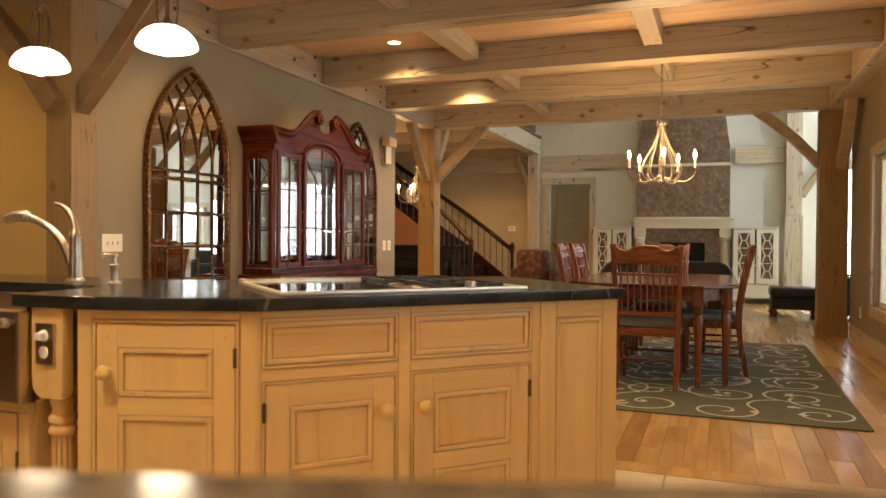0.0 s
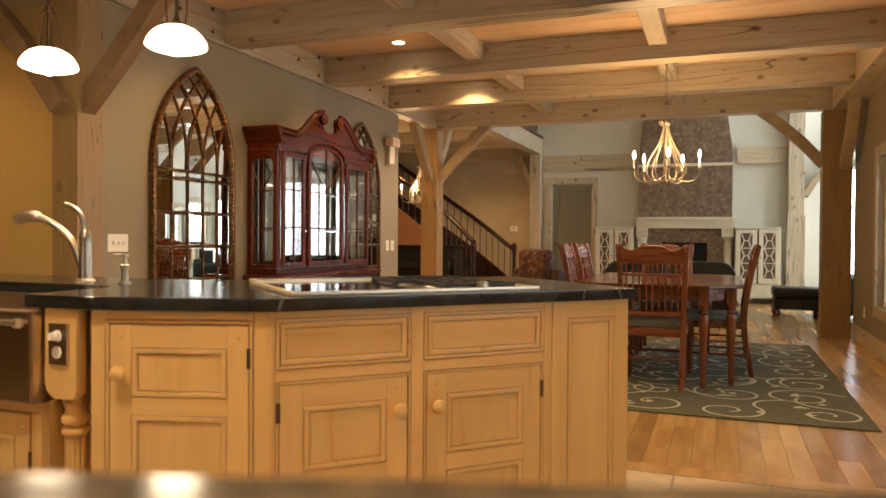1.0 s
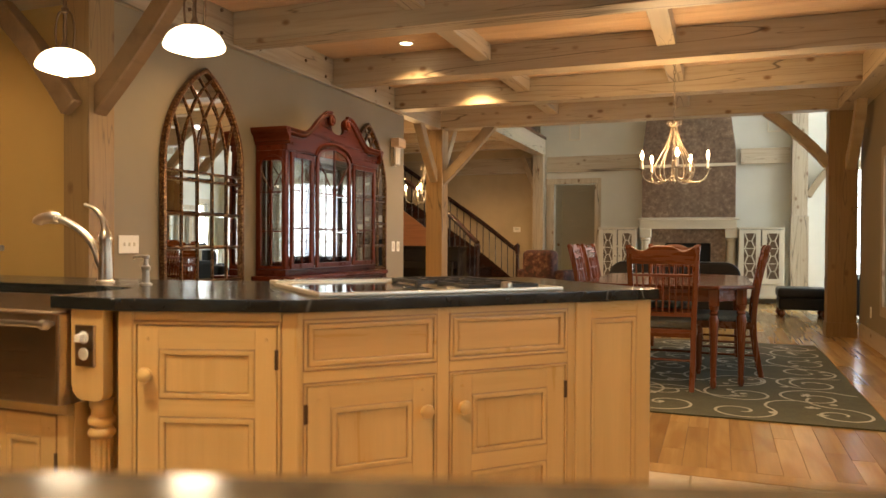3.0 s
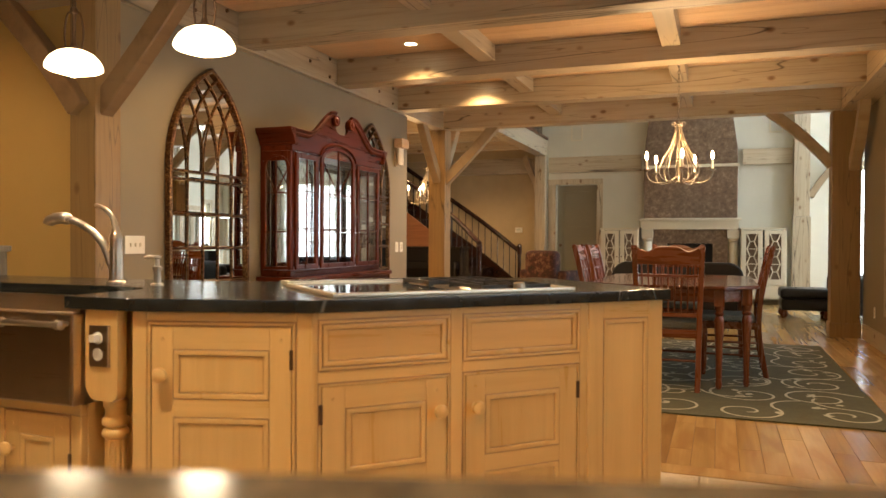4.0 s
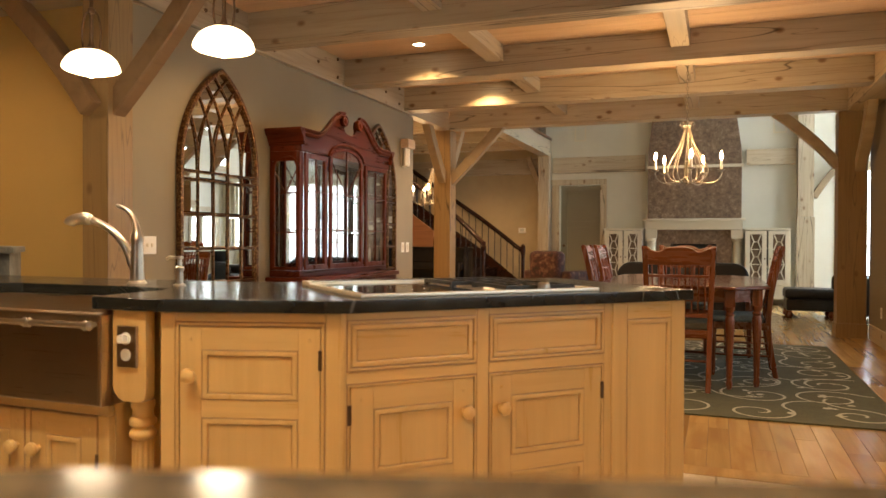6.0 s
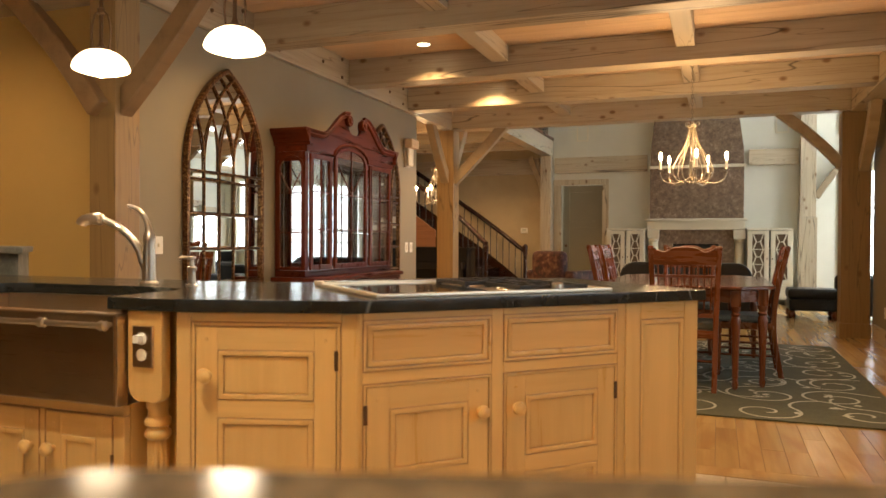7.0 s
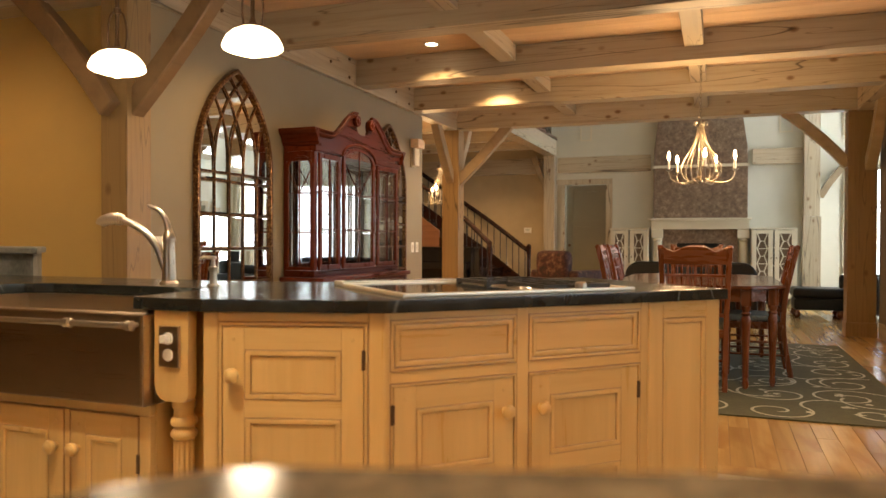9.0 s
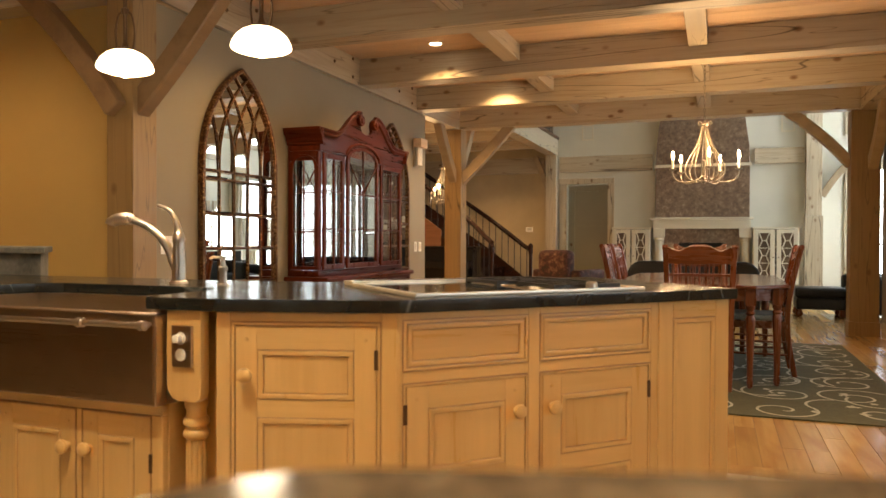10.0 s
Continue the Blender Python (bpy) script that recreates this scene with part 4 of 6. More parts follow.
part("glass", cube(0.0925, 0.485, 0.0775, 0.5775, 0.001, 0.008), BLACKGLASS, ck, "black ceramic glass plate")
part("burner_pan", cube(0.487, 0.8775, 0.0775, 0.5775, 0.001, 0.006), STEEL, ck)
for u, v in ((0.60, 0.21), (0.60, 0.45), (0.78, 0.21)):
    b_ = thing_part("burner", ck)
    part("burner_base", lathe(bmesh.new(), [(0.05, 0.006), (0.048, 0.010), (0.036, 0.0118)], 24, pose(u, v, 0)), STEEL, b_)
    part("burner_cap", lathe(bmesh.new(), [(0.036, 0.012), (0.037, 0.0135), (0.030, 0.0138), (0, 0.0139)], 24, pose(u, v, 0)), IRON, b_)
for u0, u1, v0, v1, z0 in ((0.505, 0.80, 0.335, 0.565, 0.012), (0.575, 0.82, 0.095, 0.325, 0.010)):
    g = bmesh.new()
    for u in (u0, u1):
        box(g, u - 0.008, u + 0.008, v0, v1, z0, z0 + 0.013)
    for v in (v0 + 0.008, v1 - 0.008):
        box(g, u0 + 0.008, u1 - 0.008, v - 0.008, v + 0.008, z0 + 0.0002, z0 + 0.0132)
    for k in (0.28, 0.5, 0.72):
        u = u0 + (u1 - u0) * k
        box(g, u - 0.006, u + 0.006, v0 + 0.016, v1 - 0.016, z0 + 0.003, z0 + 0.0125)
    box(g, u0 + 0.008, u1 - 0.008, (v0 + v1) / 2 - 0.006, (v0 + v1) / 2 + 0.006, z0 + 0.0025, z0 + 0.0122)
    for u in (u0, u1):
        for v in (v0 + 0.010, v1 - 0.010):
            box(g, u - 0.009, u + 0.009, v - 0.009, v + 0.009, 0.006, z0 + 0.0002)
    part("grate", g, IRON, ck, "black cast iron grate")
for u in (0.69,):
    part("knob", lathe(bmesh.new(), [(0.019, 0.0125), (0.018, 0.028), (0.014, 0.032), (0, 0.033)], 20, pose(u, 0.068, 0)), NICKEL, ck)
vent = thing("downdraft_vent", m @ pose(0, 0, 0.915), "low brushed steel downdraft vent strip behind the cooktop", "vent")
part("cover", soften(cube(0.085, 0.72, 0.640, 0.735, 0.0, 0.016), 0.004), BRIGHTSTEEL, vent)
part("slot", cube(0.10, 0.705, 0.655, 0.665, 0.0162, 0.0185), BLACKGLASS, vent)

# second worktop, under the camera
near = bmesh.new()
NE = Matrix.Translation((-0.605, 0.203, 0)) @ pose(0, 0, 0, 0, 0, 18)
arc = [(0.0 + 0.12 - 0.12 * math.sin(a * math.pi / 16), -0.12 + 0.12 * math.cos(a * math.pi / 16)) for a in range(9)]
prism(near, [(p[0], p[1]) for p in arc[::-1]][::-1] + [(0.0, -0.62), (2.0, -0.62), (2.0, 0.0)], 0.9235, 0.9635, NE)
solid("near_worktop", soften(near, 0.006, 2, 25), NEARSTONE, "polished brown-green granite worktop with a rounded corner", "worktop", kind="object")
base = thing("near_cabinet", NE, "honey maple base cabinet under the near worktop", "cabinet", "island cabinets")
part("body", cube(0.12, 1.98, -0.60, -0.06, 0.0, 0.923), CABINET[2], base)

# raised bar by the ochre wall
ledge = thing("raised_bar", pose(-3.40, 2.56, 0), "grey soapstone raised bar ledge beside the sink run", "ledge")
part("slab", soften(prism(bmesh.new(), [(-1.6, 0.0), (0.04, 0.0), (-0.38, 0.42), (-1.6, 0.42)], 1.005, 1.038), 0.008), GREYSTONE, ledge)
part("riser", soften(prism(bmesh.new(), [(-1.6, 0.03), (-0.02, 0.03), (-0.39, 0.40), (-1.6, 0.40)], 0.0, 1.0048), 0.004), GREYSTONE, ledge)

# pendants over the island
for i, (x, y, pz) in enumerate(((-2.80, 2.49, 1.803), (-2.054, 2.437, 1.818))):
    p = thing("pendant_lamp", pose(x, y, pz), "white opal glass bowl pendant on a dark metal stem, lit", "pendant", "island pendants")
    shade_ob = part("shade", lathe(bmesh.new(), [(0, -0.009), (0.011, -0.008), (0.017, -0.001), (0.030, 0.002), (0.07, 0.008), (0.108, 0.019), (0.119, 0.026), (0.121, 0.033), (0.116, 0.050), (0.102, 0.074), (0.080, 0.094), (0.054, 0.107), (0.026, 0.114), (0.0, 0.115)], 40), OPAL, p, "glowing opal glass bowl")
    part("cap", lathe(bmesh.new(), [(0.045, 0.107), (0.040, 0.118), (0.018, 0.126), (0.012, 0.14), (0.0095, 0.15)], 24), BRONZE, p)
    part("stem", tube(bmesh.new(), [(0, 0, 0.13), (0, 0, 2.8295 - pz)], 0.0085, 10), BRONZE, p)
    for s in (-1, 1):
        part("loop", tube(bmesh.new(), curve_pts([RIGHT * (s * 0.010) + Vector((0, 0, 0.285)), RIGHT * (s * 0.030) + Vector((0, 0, 0.265)), RIGHT * (s * 0.042) + Vector((0, 0, 0.195)), RIGHT * (s * 0.036) + Vector((0, 0, 0.116))], 5), 0.0045, 8), BRONZE, p)
    part("collar", lathe(bmesh.new(), [(0.010, 0.27), (0.016, 0.275), (0.016, 0.295), (0.010, 0.30)], 16), BRONZE, p)
    lamp("pendant_glow", "POINT", 11, OPAL_LIGHT, pose(x, y, 1.75), radius=0.09)

# ---- dining wall ----
SPRING, HW, RISE = 1.60, 0.455, 0.735
AC = (RISE ** 2 - HW ** 2) / (2 * HW)
AR = HW + AC


def gothic(r, n=14):
    """The outline of a pointed arch standing on z = 0; r sets it in from the outer edge."""
    hw, R = HW - r, AR - r
    top = math.acos(AC / R)
    right = [(-AC + R * math.cos(top * i / n), SPRING + R * math.sin(top * i / n)) for i in range(n + 1)]
    return [(-hw, r), (hw, r)] + right + [(-x, z) for x, z in right[-2::-1]]


def bevelled_pane(hw, hh, edge=0.016):
    bm = bmesh.new()
    a = [bm.verts.new((x * hw, 0.0, z * hh)) for x, z in ((-1, -1), (1, -1), (1, 1), (-1, 1))]
    b = [bm.verts.new((x * (hw - edge), -0.0022, z * (hh - edge))) for x, z in ((-1, -1), (1, -1), (1, 1), (-1, 1))]
    for i in range(4):
        bm.faces.new((a[i], a[(i + 1) % 4], b[(i + 1) % 4], b[i]))
    bm.faces.new(b)
    bm.faces.new(a[::-1])
    return bm


def gothic_mirror(m):
    t = thing("arched_mirror", m, "tall gothic-arched mirror with gilt tracery frame", "mirror", "arched mirrors")
    bm = bmesh.new()
    ring_prism(bm, gothic(0.0), gothic(0.034), -0.045, 0.0, XZ)
    part("frame", soften(bm, 0.010, 2, 25), GOLD, t)
    part("backing", prism(bmesh.new(), gothic(0.02), -0.008, -0.002, XZ), GLAZE, t)
    cols = 5
    w = (2 * HW - 0.068) / cols
    rows = [0.034 + 0.2445 * k for k in range(7)] + [SPRING - 0.04]
    rr = random.Random(2)
    for i in range(cols):
        for a, b in zip(rows, rows[1:]):
            if b - a < 0.05:
                continue
            pane = part("mirror_pane", bevelled_pane(w / 2 - 0.002, (b - a) / 2 - 0.002), MIRROR, t, "", None)
            pane.matrix_basis = pose(-HW + 0.034 + w * (i + 0.5), -0.018, (a + b) / 2, rr.uniform(-0.9, 0.9), 0, rr.uniform(-1.0, 1.0))
    # the head is glazed in separate bevelled pieces between the crossing arcs, each set a little askew
    step = 0.009
    pieces = {}
    for iu in range(int(2 * HW / step)):
        for iz in range(int((RISE + 0.05) / step)):
            x, z = -HW + (iu + 0.5) * step, SPRING - 0.04 + (iz + 0.5) * step
            if abs(x) < HW - 0.03 and (z < SPRING or max(math.hypot(x + AC, z - SPRING), math.hypot(x - AC, z - SPRING)) < AR - 0.025):
                key = tuple(math.hypot(x - (-HW + 0.034 + w * i + q * AR), z - SPRING) < AR for i in range(cols + 1) for q in (-1, 1))
                pieces.setdefault(key, []).append((x, z))
    for cells in pieces.values():
        tu, tw = rr.uniform(-0.035, 0.035), rr.uniform(-0.035, 0.035)
        cx, cz = sum(c[0] for c in cells) / len(cells), sum(c[1] for c in cells) / len(cells)
        bm = bmesh.new()
        grid = {}
        for x, z in cells:
            corners = []
            for du, dw in ((-1, -1), (1, -1), (1, 1), (-1, 1)):
                u, v = x + du * step / 2, z + dw * step / 2
                at = (round(u, 4), round(v, 4))
                if at not in grid:
                    grid[at] = bm.verts.new((u, -0.018 + tu * (u - cx) + tw * (v - cz), v))
                corners.append(grid[at])
            bm.faces.new(corners)
        part("mirror_pane", bm, MIRROR, t, "", None)
    bars = [[(-HW + 0.034 + w * i, -0.026, 0.03), (-HW + 0.034 + w * i, -0.026, SPRING)] for i in range(1, cols)]
    bars += [[(-HW + 0.03, -0.026, z), (HW - 0.03, -0.026, z)] for z in rows[1:]]
    for i in range(0, cols + 1):
        x0 = -HW + 0.034 + w * i
        for s in (-1, 1):
            line = []
            for k in range(40):
                a = k * 0.028
                x, z = x0 + s * AR * (1 - math.cos(a)), SPRING + AR * math.sin(a)
                if math.hypot(x + AC, z - SPRING) < AR - 0.028 and math.hypot(x - AC, z - SPRING) < AR - 0.028:
                    line.append((x, -0.026, z))
                elif k > 2:
                    break
            if len(line) > 3:
                bars.append(line)
    for line in bars:
        part("tracery_bar", tube(bmesh.new(), line, 0.0078, 6), GOLD, t)
    return t


gothic_mirror(pose(WL + 0.003, 4.485, 0.0, 0, 0, 90))
gothic_mirror(pose(WL + 0.003, 7.165, 0.0, 0, 0, 90))

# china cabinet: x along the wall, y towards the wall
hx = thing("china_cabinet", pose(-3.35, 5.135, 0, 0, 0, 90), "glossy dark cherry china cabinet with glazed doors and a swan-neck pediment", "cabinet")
HWD, HD = 1.66, 0.29
base = thing_part("base_cabinet", hx)
part("carcass", soften(cube(-0.03, HWD + 0.03, -0.09, HD, 0.10, 0.735), 0.004), MAHOGANY[0], base)
part("plinth", soften(cube(-0.045, HWD + 0.045, -0.105, HD, 0.0, 0.10), 0.008), MAHOGANY[0], base)
part("waist_moulding", soften(cube(-0.06, HWD + 0.06, -0.12, HD, 0.7355, 0.775), 0.012, 3), MAHOGANY[0], base)
for a, b in ((0.0, 0.53), (0.56, 1.09), (1.12, 1.66)):
    part("base_door", soften(cube(a + 0.01, b - 0.01, -0.104, -0.0905, 0.14, 0.71), 0.006), MAHOGANY[2], base)
part("upper_back", cube(0.01, HWD - 0.01, HD - 0.02, HD, 0.776, 1.92), MAHOGANY[2], hx)
# back mirrors yawed so the door panes reflect the bright living room windows
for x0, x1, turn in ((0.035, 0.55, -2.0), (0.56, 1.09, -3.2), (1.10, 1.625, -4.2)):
    glass_back = part("back_mirror", cube(-(x1 - x0) / 2, (x1 - x0) / 2, -0.003, 0.001, 0.832, 1.79), OLDMIRROR, hx, "cabinet back mirror, turned to catch the windows")
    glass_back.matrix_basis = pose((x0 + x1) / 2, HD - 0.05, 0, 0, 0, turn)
part("deck", soften(cube(0, HWD, 0.0, HD - 0.0205, 0.7755, 0.83), 0.006), MAHOGANY[0], hx)
part("roof", cube(0, HWD, 0.002, HD - 0.0205, 1.80, 1.92), MAHOGANY[0], hx)
for x0, x1 in ((0.0, 0.05), (0.405, 0.455), (1.085, 1.135), (1.61, 1.66)):
    part("pilaster", soften(cube(x0, x1, 0.0, 0.03, 0.831, 1.799), 0.004), MAHOGANY[2], hx)
for z in (1.14, 1.46):
    sh = part("shelf", cube(0.03, HWD - 0.03, 0.04, HD - 0.03, z, z + 0.008), GLASS, hx, "clear glass shelf")
    sh.visible_shadow = False


def glazed_door(parent, x0, x1, z0, z1, arch, verticals, bars, fan=False, sides=None):
    d = thing_part("glazed_door" if not sides else "glazed_side", parent)
    n, s = 10, 0.028 if sides else 0.042
    top = [(x1, z1)] if not arch else [((x0 + x1) / 2 + (x1 - x0) / 2 * math.cos(math.pi * i / n), z1 + arch * math.sin(math.pi * i / n)) for i in range(n + 1)]
    itop = [(x1 - s, z1 - s)] if not arch else [((x0 + x1) / 2 + ((x1 - x0) / 2 - s) * math.cos(math.pi * i / n), z1 + (arch - s * 0.6) * math.sin(math.pi * i / n)) for i in range(n + 1)]
    if not arch:
        top, itop = [(x1, z1), (x0, z1)], [(x1 - s, z1 - s), (x0 + s, z1 - s)]
    o, i_ = [(x0, z0), (x1, z0)] + top, [(x0 + s, z0 + s), (x1 - s, z0 + s)] + itop
    bm = bmesh.new()
    ring_prism(bm, o, i_, -0.012, 0.010, XZ)
    part("door_frame", soften(bm, 0.004, 2, 40), MAHOGANY[2], d)
    g = part("pane", prism(bmesh.new(), [(p[0], p[1]) for p in i_], -0.002, 0.001, XZ), GLASS, d)
    g.visible_shadow = False
    for v in verticals:
        zz = z1 + (arch - s * 0.6 if arch else -s) - 0.001
        part("muntin", cube(v - 0.005, v + 0.005, -0.009, 0.004, z0 + s, zz), MAHOGANY[2], d)
    for z in bars:
        part("muntin", cube(x0 + s, x1 - s, -0.0085, 0.0035, z - 0.005, z + 0.005), MAHOGANY[0], d)
    if fan:
        c = (x0 + x1) / 2
        for sx in (-1, 1):
            part("muntin", tube(bmesh.new(), [(c, -0.003, bars[-1]), (c + sx * ((x1 - x0) / 2 - s), -0.003, z1 - 0.02)], 0.006, 6), MAHOGANY[0], d)
    return d


d1 = glazed_door(hx, 0.052, 0.403, 0.833, 1.790, 0, [0.228], [1.17, 1.48])
d2 = glazed_door(hx, 0.457, 1.083, 0.833, 1.775, 0.125, [0.770], [1.17, 1.48], True)
d3 = glazed_door(hx, 1.137, 1.608, 0.833, 1.790, 0, [1.372], [1.17, 1.48])
for d in (d1, d2, d3):
    d.location = (0, -0.012, 0)
for x in (0.428, 1.11):
    part("pull", lathe(bmesh.new(), [(0.005, 0), (0.004, 0.012), (0.009, 0.018), (0.008, 0.024), (0, 0.026)], 12, pose(x, -0.002, 1.30, 90, 0, 0)), BRONZE, hx)
for x, turn in ((0.0, -90), (HWD, 90)):
    side = glazed_door(hx, 0.0, HD - 0.03, 0.833, 1.66, 0.11, [0.130], [1.14, 1.46], True, True)
    side.matrix_basis = pose(x + (0.004 if turn < 0 else -0.004), HD - 0.024 if turn < 0 else 0.006, 0, 0, 0, turn)
    part("side_head", cube(x + (0.0 if turn < 0 else -0.014), x + (0.014 if turn < 0 else 0.0), 0.031, HD - 0.0205, 1.72, 1.799), MAHOGANY[0], hx)


def neck(x):
    """The rising line of the swan neck from the cabinet's end to its peak."""
    t = max(0.0, min(1.0, (x - 0.22) / 0.43))
    return 1.955 + 0.235 * (t * t * (3 - 2 * t))


C = HWD / 2 + 0.005
left = [(x, neck(x)) for x in [0.0] + [0.22 + 0.43 * i / 12 for i in range(13)]] + [(0.69, 2.19), (0.725, 2.165), (0.735, 2.12), (0.72, 2.08), (0.74, 2.05), (0.78, 2.035), (C, 2.03)]
pts = left + [(2 * C - x, z) for x, z in left[-2::-1]]
low = [(2 * C, 1.795), (1.10, 1.795)] + [(0.770 + 0.335 * math.cos(math.pi * i / 12), 1.795 + 0.135 * math.sin(math.pi * i / 12)) for i in range(1, 12)] + [(0.44, 1.795), (0.0, 1.795)]
bm = bmesh.new()
prism(bm, pts + low, -0.016, 0.012, XZ)
part("pediment", soften(bm, 0.003, 1, 50), MAHOGANY[0], hx)
for s in (0, 1):
    for off, r in ((-0.03, 0.016), (-0.018, 0.022), (-0.042, 0.010)):
        line = [(x if not s else 2 * C - x, off, z + (0.012 if r < 0.02 else -0.012) + (0.006 if r < 0.012 else 0)) for x, z in left[:15]]
        part("crown_moulding", tube(bmesh.new(), line, r, 8), MAHOGANY[0], hx)
    xs = 0.690 if not s else 2 * C - 0.690
    part("rosette", lathe(bmesh.new(), [(0.052, 0), (0.052, 0.03), (0.045, 0.038), (0.03, 0.034), (0.022, 0.042), (0, 0.046)], 24, pose(xs, -0.012, 2.140, 90, 0, 0)), MAHOGANY[0], hx, "carved scroll rosette")
    x0, x1 = (-0.05, 0.0) if not s else (2 * C, 2 * C + 0.05)
    cr = bmesh.new()
    prof = [(0.0, 1.845), (0.012, 1.85), (0.012, 1.868), (0.024, 1.876), (0.028, 1.90), (0.046, 1.925), (0.062, 1.938), (0.062, 1.952), (0.072, 1.958), (0.072, 1.982), (0.0, 1.982)]
    sgn = -1 if not s else 1
    prism(cr, [((0 if not s else 2 * C) + sgn * a, z) for a, z in prof], -0.05, HD, XZ)
    part("side_cornice", soften(cr, 0.003, 1, 50), MAHOGANY[1], hx)
part("arch_bead", tube(bmesh.new(), [(0.44, -0.02, 1.80)] + [(0.770 + 0.328 * math.cos(math.pi * i / 12), -0.02, 1.80 + 0.13 * math.sin(math.pi * i / 12)) for i in range(11, 0, -1)] + [(1.10, -0.02, 1.80)], 0.012, 8), MAHOGANY[0], hx)

# sconce and switches
sc = thing("wall_sconce", pose(WL + 0.002, 7.87, 2.08, 0, 0, 90), "wooden wall sconce with frosted glass tubes, unlit", "sconce")
part("backplate", soften(cube(-0.06, 0.06, -0.02, 0.0, -0.15, 0.16), 0.004), BEAM[2], sc)
part("hood", soften(cube(-0.10, 0.10, -0.12, -0.021, 0.07, 0.17), 0.006), PINE, sc)
for x in (-0.045, 0.0, 0.045):
    part("glass_tube", lathe(bmesh.new(), [(0.018, -0.13), (0.018, 0.068)], 14, pose(x, -0.055, 0)), PLASTIC, sc)
for y, z, gangs in ((3.757, 1.040, 3), (7.885, 1.0, 1), (8.02, 1.0, 1)):
    t = thing("light_switch", pose(WL + 0.002, y, z, 0, 0, 90), "white wall switch plate with %s" % ("three toggles" if gangs == 3 else "one rocker"), "switch", "wall switches")
    w = 0.04 + 0.023 * (gangs - 1)
    part("plate", soften(cube(-w, w, -0.006, 0, -0.058, 0.058), 0.003), PLASTIC, t)
    for k in range(gangs):
        c = (k - (gangs - 1) / 2) * 0.042
        part("toggle", soften(cube(c - 0.006, c + 0.006, -0.014, -0.0062, -0.012, 0.012) if gangs > 1 else cube(-0.017, 0.017, -0.010, -0.0062, -0.034, 0.034), 0.002), WHITE, t)
t = thing("wall_outlet", pose(WR - 0.002, 8.79, 0.345, 0, 0, -90), "white wall outlet low on the taupe wall", "outlet")
part("plate", soften(cube(-0.036, 0.036, -0.006, 0, -0.058, 0.058), 0.003), PLASTIC, t)
for z in (-0.022, 0.022):
    part("socket", lathe(bmesh.new(), [(0.016, 0), (0.015, 0.003), (0, 0.003)], 16, pose(0, -0.006, z, 90, 0, 0)), WHITE, t)

# ---- dining set ----
RX0, RX1, RY0, RY1 = -1.76, 0.87, 4.80, 8.45
rug = thing("area_rug", pose(0, 0, 0), "sage green area rug with cream scrolling vine pattern", "rug")
part("woven_field", soften(cube(RX0, RX1, RY0, RY1, 0.001, 0.011), 0.004), RUG, rug)
vines = bmesh.new()
rng = random.Random(21)


def ribbon(bm, pts, w, z):
    vs = []
    for i, p in enumerate(pts):
        d = (Vector(pts[min(i + 1, len(pts) - 1)]) - Vector(pts[max(0, i - 1)])).normalized()
        n = Vector((-d.y, d.x)) * w * (0.55 + 0.45 * math.sin(math.pi * min(1, i / 5) / 2)) / 2
        vs.append((bm.verts.new((p[0] + n.x, p[1] + n.y, z)), bm.verts.new((p[0] - n.x, p[1] - n.y, z))))
    for a, b in zip(vs, vs[1:]):
        bm.faces.new((a[0], b[0], b[1], a[1]))


def leaf(bm, x, y, a, s, z):
    out = [(0, 0), (0.35, 0.22), (0.7, 0.20), (1.0, 0), (0.7, -0.20), (0.35, -0.22)]
    bm.faces.new([bm.verts.new((x + s * (u * math.cos(a) - v * math.sin(a)), y + s * (u * math.sin(a) + v * math.cos(a)), z)) for u, v in out])


z = 0.0122
for gx in range(5):
    for gy in range(7):
        cx = RX0 + 0.28 + gx * 0.52 + rng.uniform(-0.06, 0.06)
        cy = RY0 + 0.26 + gy * 0.52 + rng.uniform(-0.06, 0.06)
        R, s, a0 = rng.uniform(0.19, 0.27), rng.choice((-1, 1)), rng.uniform(0, 6.28)
        pts = []
        for k in range(44):
            t = k / 43
            r = R * (0.16 + 0.95 * t)
            a = a0 + s * t * 8.4
            pts.append((cx + r * math.cos(a), cy + r * math.sin(a)))
        d = Vector(pts[-1]) - Vector(pts[-2])
        for k in range(1, 12):
            d.rotate(Matrix.Rotation(-s * 0.17, 2))
            pts.append((pts[-1][0] + d.x * 0.8, pts[-1][1] + d.y * 0.8))
        pts = [p for p in pts if RX0 + 0.03 < p[0] < RX1 - 0.03 and RY0 + 0.03 < p[1] < RY1 - 0.03]
        if len(pts) > 6:
            ribbon(vines, pts, 0.019, z + 0.0004 * (gx % 2) + 0.0002 * (gy % 2))
        for k in range(3):
            px, py = cx + rng.uniform(-0.2, 0.2), cy + rng.uniform(-0.2, 0.2)
            a = rng.uniform(0, 6.28)
            if RX0 + 0.08 < px < RX1 - 0.08 and RY0 + 0.08 < py < RY1 - 0.08:
                for da in (-0.7, 0, 0.7):
                    leaf(vines, px, py, a + da, rng.uniform(0.04, 0.07), z + 0.001)
part("vine_pattern", vines, CREAM, rug, "cream scrolling vines", None)
R0 = 0.0112

tb = thing("dining_table", pose(-0.45, 6.60, R0), "polished cherry dining table with clipped corners and turned legs", "table")
hw, hl, c = 0.62, 1.0, 0.24
octo = [(-hw + c, -hl), (hw - c, -hl), (hw, -hl + c), (hw, hl - c), (hw - c, hl), (-hw + c, hl), (-hw, hl - c), (-hw, -hl + c)]
part("tabletop", soften(prism(bmesh.new(), octo, 0.722, 0.750), 0.009, 3), TABLETOP, tb)
